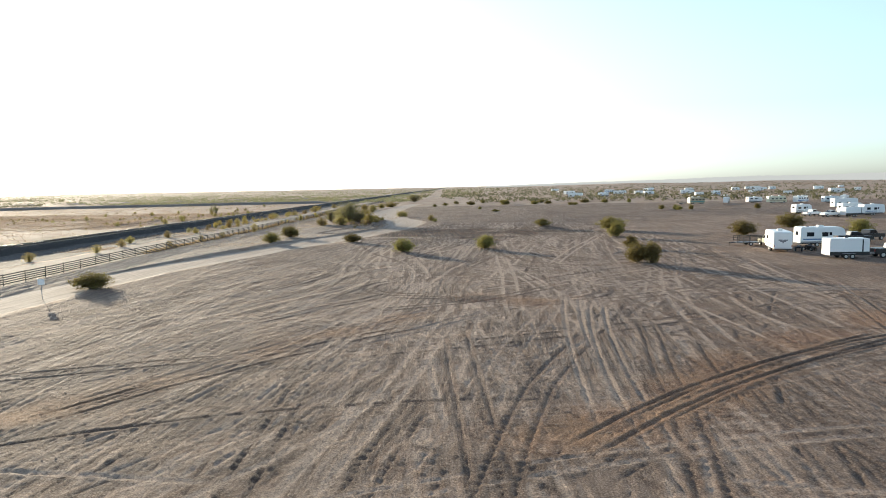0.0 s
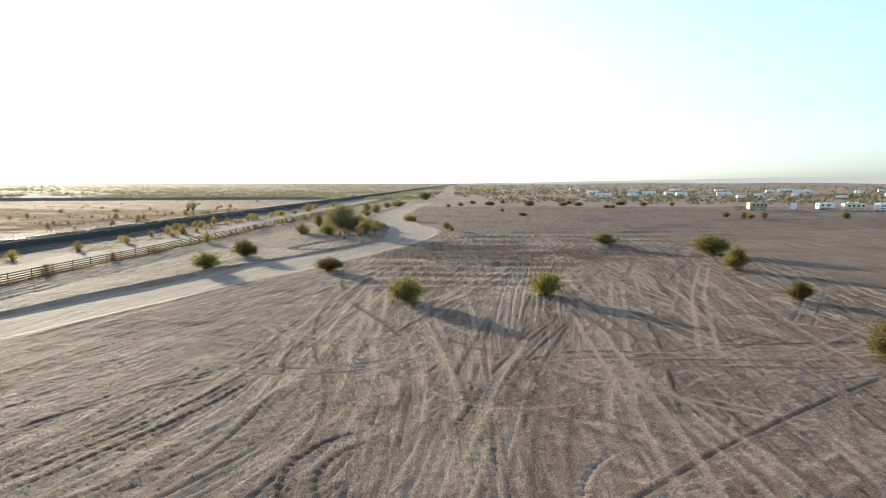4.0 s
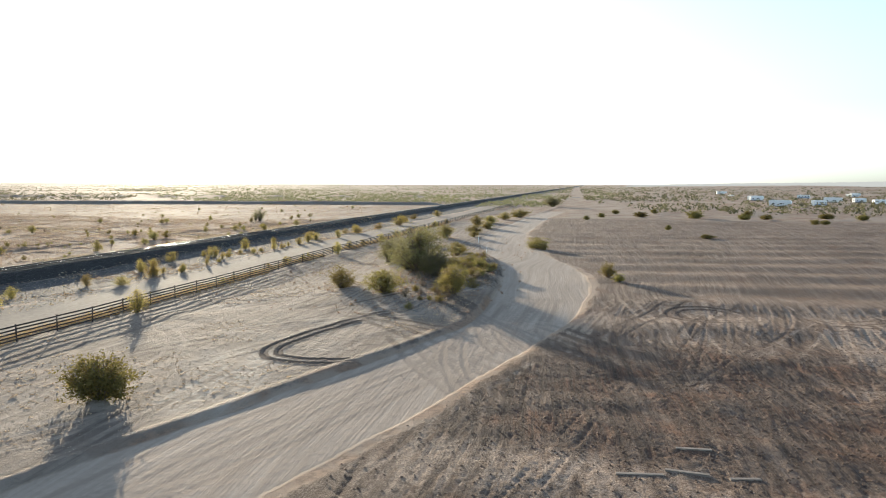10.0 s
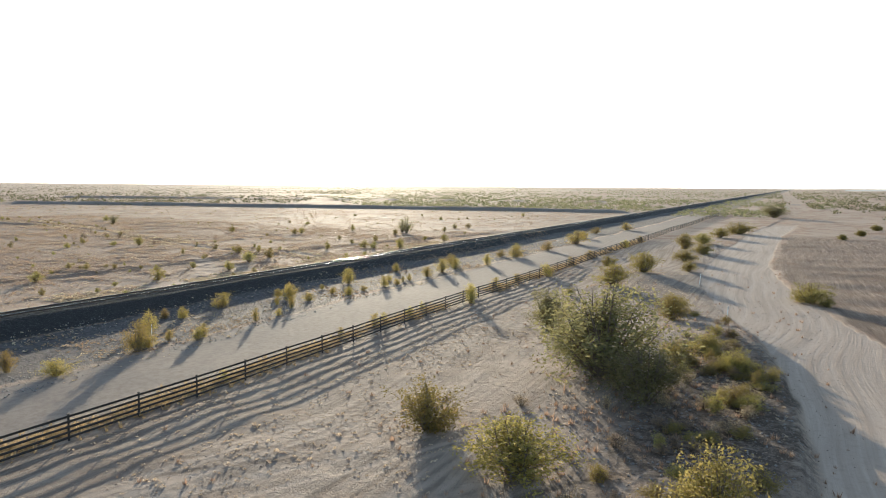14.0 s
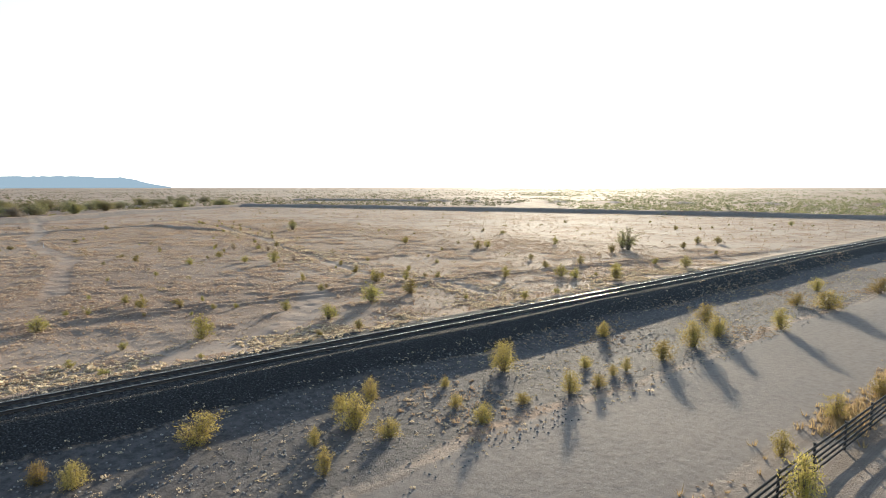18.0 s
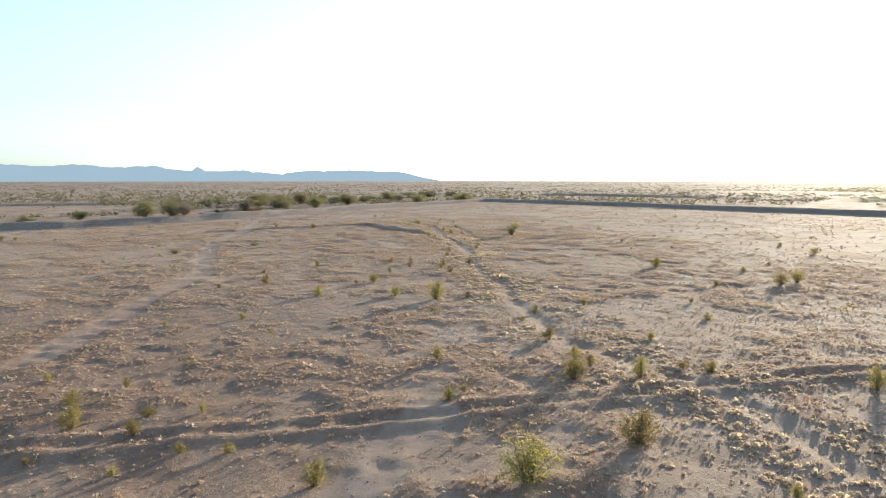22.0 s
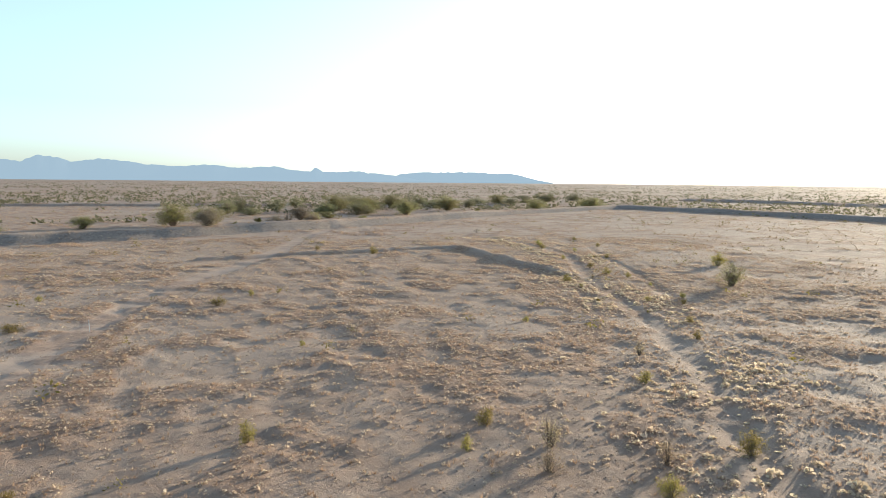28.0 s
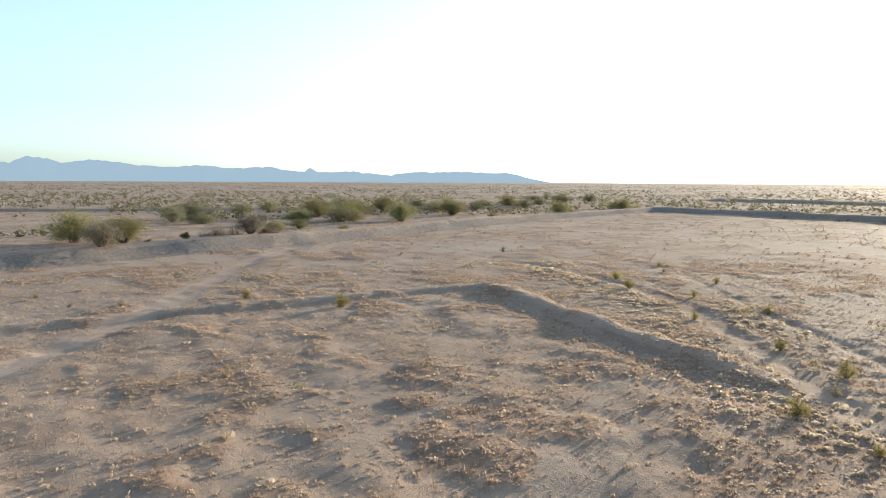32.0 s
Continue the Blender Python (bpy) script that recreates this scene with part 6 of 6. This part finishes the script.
def motorhome(label, paint, length=9.0, high=3.3, stripe=M_TEAL):
    root = tagged(new("motorhome"), label, "motorhome")
    L, W = length / 2, 1.25
    part("body", prism(bmesh.new(), [(-L, 0.5), (L - 0.05, 0.5), (L, 1.2), (L - 0.35, 2.6), (L - 0.6, high), (-L + 0.1, high), (-L, high - 0.1)], -W, W, 0.07), paint, root)
    part("windscreen", prism(bmesh.new(), [(L - 0.03, 1.35), (L + 0.01, 1.35), (L - 0.3, 2.5), (L - 0.34, 2.5)], -1.05, 1.05), M_GLASS, root, "wide dark windscreen")
    for s in (-1, 1):
        y = s * (W + 0.004)
        for x in (-L * 0.7, -L * 0.25, L * 0.2, L * 0.66):
            slab("window", root, M_GLASS, x, x + 0.9, y - 0.012, y + 0.012, 1.75, 2.4, "dark tinted window")
        slab("stripe", root, stripe, -L + 0.2, L - 0.4, y - 0.008, y + 0.008, 0.95, 1.35, "coloured stripe")
        for x in (-L * 0.45, L * 0.68):
            wheel(root, x, s * (W - 0.14), 0.45, 0.28)
    for x in (-L * 0.5, L * 0.3):
        slab("roof_cooler", root, M_WHITE, x - 0.45, x + 0.45, -0.35, 0.35, high - 0.01, high + 0.3, "white roof air conditioner", 0.06)
    return root


def stand(ob, x, y, turn):
    ob.matrix_basis = pose(x, y, float(land(x, y)), 0, 0, turn)
    return ob


# the nearest group of trailers and trucks
stand(cargo_trailer("white enclosed cargo trailer with black lower panels", 5.1, 2.75), 54.3, 88.4, -4)
stand(pickup("black pickup truck hitched to a cargo trailer", M_BLACK), 61.0, 88.8, -4)
stand(toy_hauler("white toy hauler with a winged emblem on its ramp", 6.8, 3.05), 50.5, 98.8, 74)
stand(pickup("cream pickup truck parked beside a toy hauler", M_CREAM), 52.9, 105.9, 84)
stand(travel_trailer("white fifth-wheel trailer with blue decals", 6.9, 3.1, fifth=True), 59.8, 104.2, -4)
stand(pickup("black pickup truck beside a white fifth wheel", M_BLACK), 68.2, 109.0, -8)
stand(pickup("dark pickup truck behind a white fifth wheel", M_BLACK), 73.0, 112.5, 20)
stand(utility_trailer("black open utility trailer with folded ramp"), 49.9, 107.6, 176)
stand(quad_bike("black quad bike parked on the dirt"), 53.0, 97.6, 60)
stand(quad_bike("black quad bike parked beside trailers"), 55.0, 98.2, 110)
# the second group
stand(travel_trailer("white travel trailer with grey stripe in the camp", 5.6, 3.0, M_WHITE, M_GREY), 112.5, 206.4, 10)
stand(travel_trailer("white fifth-wheel trailer in the second camp row", 7.2, 3.3, M_WHITE, M_GREY, True), 126.0, 203.5, 8)
stand(pickup("white pickup truck parked in the camp", M_WHITE), 107.8, 192.0, 20)
stand(cargo_trailer("white enclosed trailer in the second camp row", 6.0, 2.7), 115.4, 185.5, 12)
stand(pickup("white pickup truck hitched in the second row", M_WHITE), 110.4, 187.0, 190)
stand(travel_trailer("long white trailer with blue stripe in the camp", 6.6, 3.2), 124.5, 191.0, 6)
stand(travel_trailer("long white trailer behind the second camp row", 10.0, 3.6, M_WHITE, M_GREY, True), 150.0, 246.0, 10)
# the third row
stand(motorhome("tan and teal motorhome standing by itself", M_TAN, 7.6, 3.2), 119.5, 310.4, 8)
stand(cargo_trailer("white box trailer standing by itself", 5.0, 3.0), 132.6, 307.9, 60)
stand(utility_trailer("black flat trailer beside a tan motorhome"), 112.0, 309.0, 4)
stand(travel_trailer("low grey-white trailer in the third row", 7.0, 2.8, M_WHITE, M_GREY), 147.5, 312.0, 5)
stand(motorhome("long cream motorhome in the third row", M_CREAM, 8.5, 3.2, M_TAN), 155.2, 306.3, 4)
stand(motorhome("white motorhome with blue stripe in the third row", M_WHITE, 8.0, 3.2, M_BLUE), 165.2, 304.0, 28)
stand(travel_trailer("white trailer with teal stripe in the third row", 7.5, 3.1, M_WHITE, M_TEAL), 176.1, 299.0, 3)
stand(motorhome("white motorhome with teal stripe in the third row", M_WHITE, 8.0, 3.2, M_TEAL), 188.0, 308.0, 50)
# the far camp, copies of a few vehicles
far_kinds = [
    stand(travel_trailer("white travel trailer in the far camp", 9.0, 3.3), 175.0, 560.0, 10),
    stand(motorhome("white motorhome in the far camp", M_WHITE, 10.0, 3.4, M_BLUE), 205.0, 495.0, 40),
    stand(travel_trailer("long white fifth wheel in the far camp", 11.0, 3.8, M_WHITE, M_GREY, True), 297.0, 497.0, 0),
    stand(pickup("white pickup truck in the far camp", M_WHITE), 168.0, 548.0, 75),
    stand(cargo_trailer("white cargo trailer in the far camp", 7.0, 2.8), 189.0, 486.0, 20),
]
spots = random.Random(17)
for k in range(56):
    far_off = spots.uniform(470, 980)
    bearing = radians(spots.uniform(9, 46))
    x, y = far_off * math.sin(bearing), far_off * math.cos(bearing)
    tagged(copy_thing(far_kinds[spots.randrange(5)], pose(x, y, float(land(x, y)), 0, 0, spots.uniform(-40, 40))), group="far camp vehicles")
for ob in far_kinds:
    tagged(ob, group="far camp vehicles")


# ---- small things ----
def marker_post(label, x, y, high=1.1, mat=None):
    root = tagged(new("marker_post"), label, "post")
    part("stake", box(bmesh.new(), -0.045, 0.045, -0.02, 0.02, -0.2, high, 0.01), mat or M_WHITE, root)
    part("band", box(bmesh.new(), -0.05, 0.05, -0.025, 0.025, high - 0.22, high - 0.1, 0.004), M_GREY, root, "grey reflective band")
    root.matrix_basis = pose(x, y, float(land(x, y)), 2, 3, 20)


for x, y in ((-22.2, 219.7), (-26.9, 242.6)):
    marker_post("thin white marker post beside the dirt road", x, y, 1.3)
marker_post("white marker post among shrubs by the railway", -62.6, 189.1, 1.5)
marker_post("white stake standing in open desert", -185.2, 222.6, 0.9)

sign = tagged(new("road_sign"), "small sign on a thin post beside the road", "sign")
part("post", tube(bmesh.new(), (0, 0, -0.3), (0, 0, 2.0), 0.035, sides=8), M_GREY, sign)
part("panel", box(bmesh.new(), -0.3, 0.3, -0.06, -0.04, 1.45, 2.05, 0.006), M_WHITE, sign, "pale sign panel")
sign.matrix_basis = pose(-41.0, 66.2, float(land(-41.0, 66.2)), 0, 0, 30)

planks = random.Random(4)
for x, y, a, n in ((-4.9, 139.7, 8, 2.0), (-2.9, 140.3, -6, 1.8), (-2.2, 142.9, 3, 1.6), (-0.6, 140.2, 12, 1.3)):
    p = part("plank", box(bmesh.new(), -n / 2, n / 2, -0.1, 0.1, -0.1, 0.03, 0.012), M_PALE, None)
    tagged(p, "weathered pale board lying on the dirt", "board", group="boards on the dirt")
    p.matrix_basis = pose(x, y, float(land(x, y)) + 0.03, 0, 0, a)
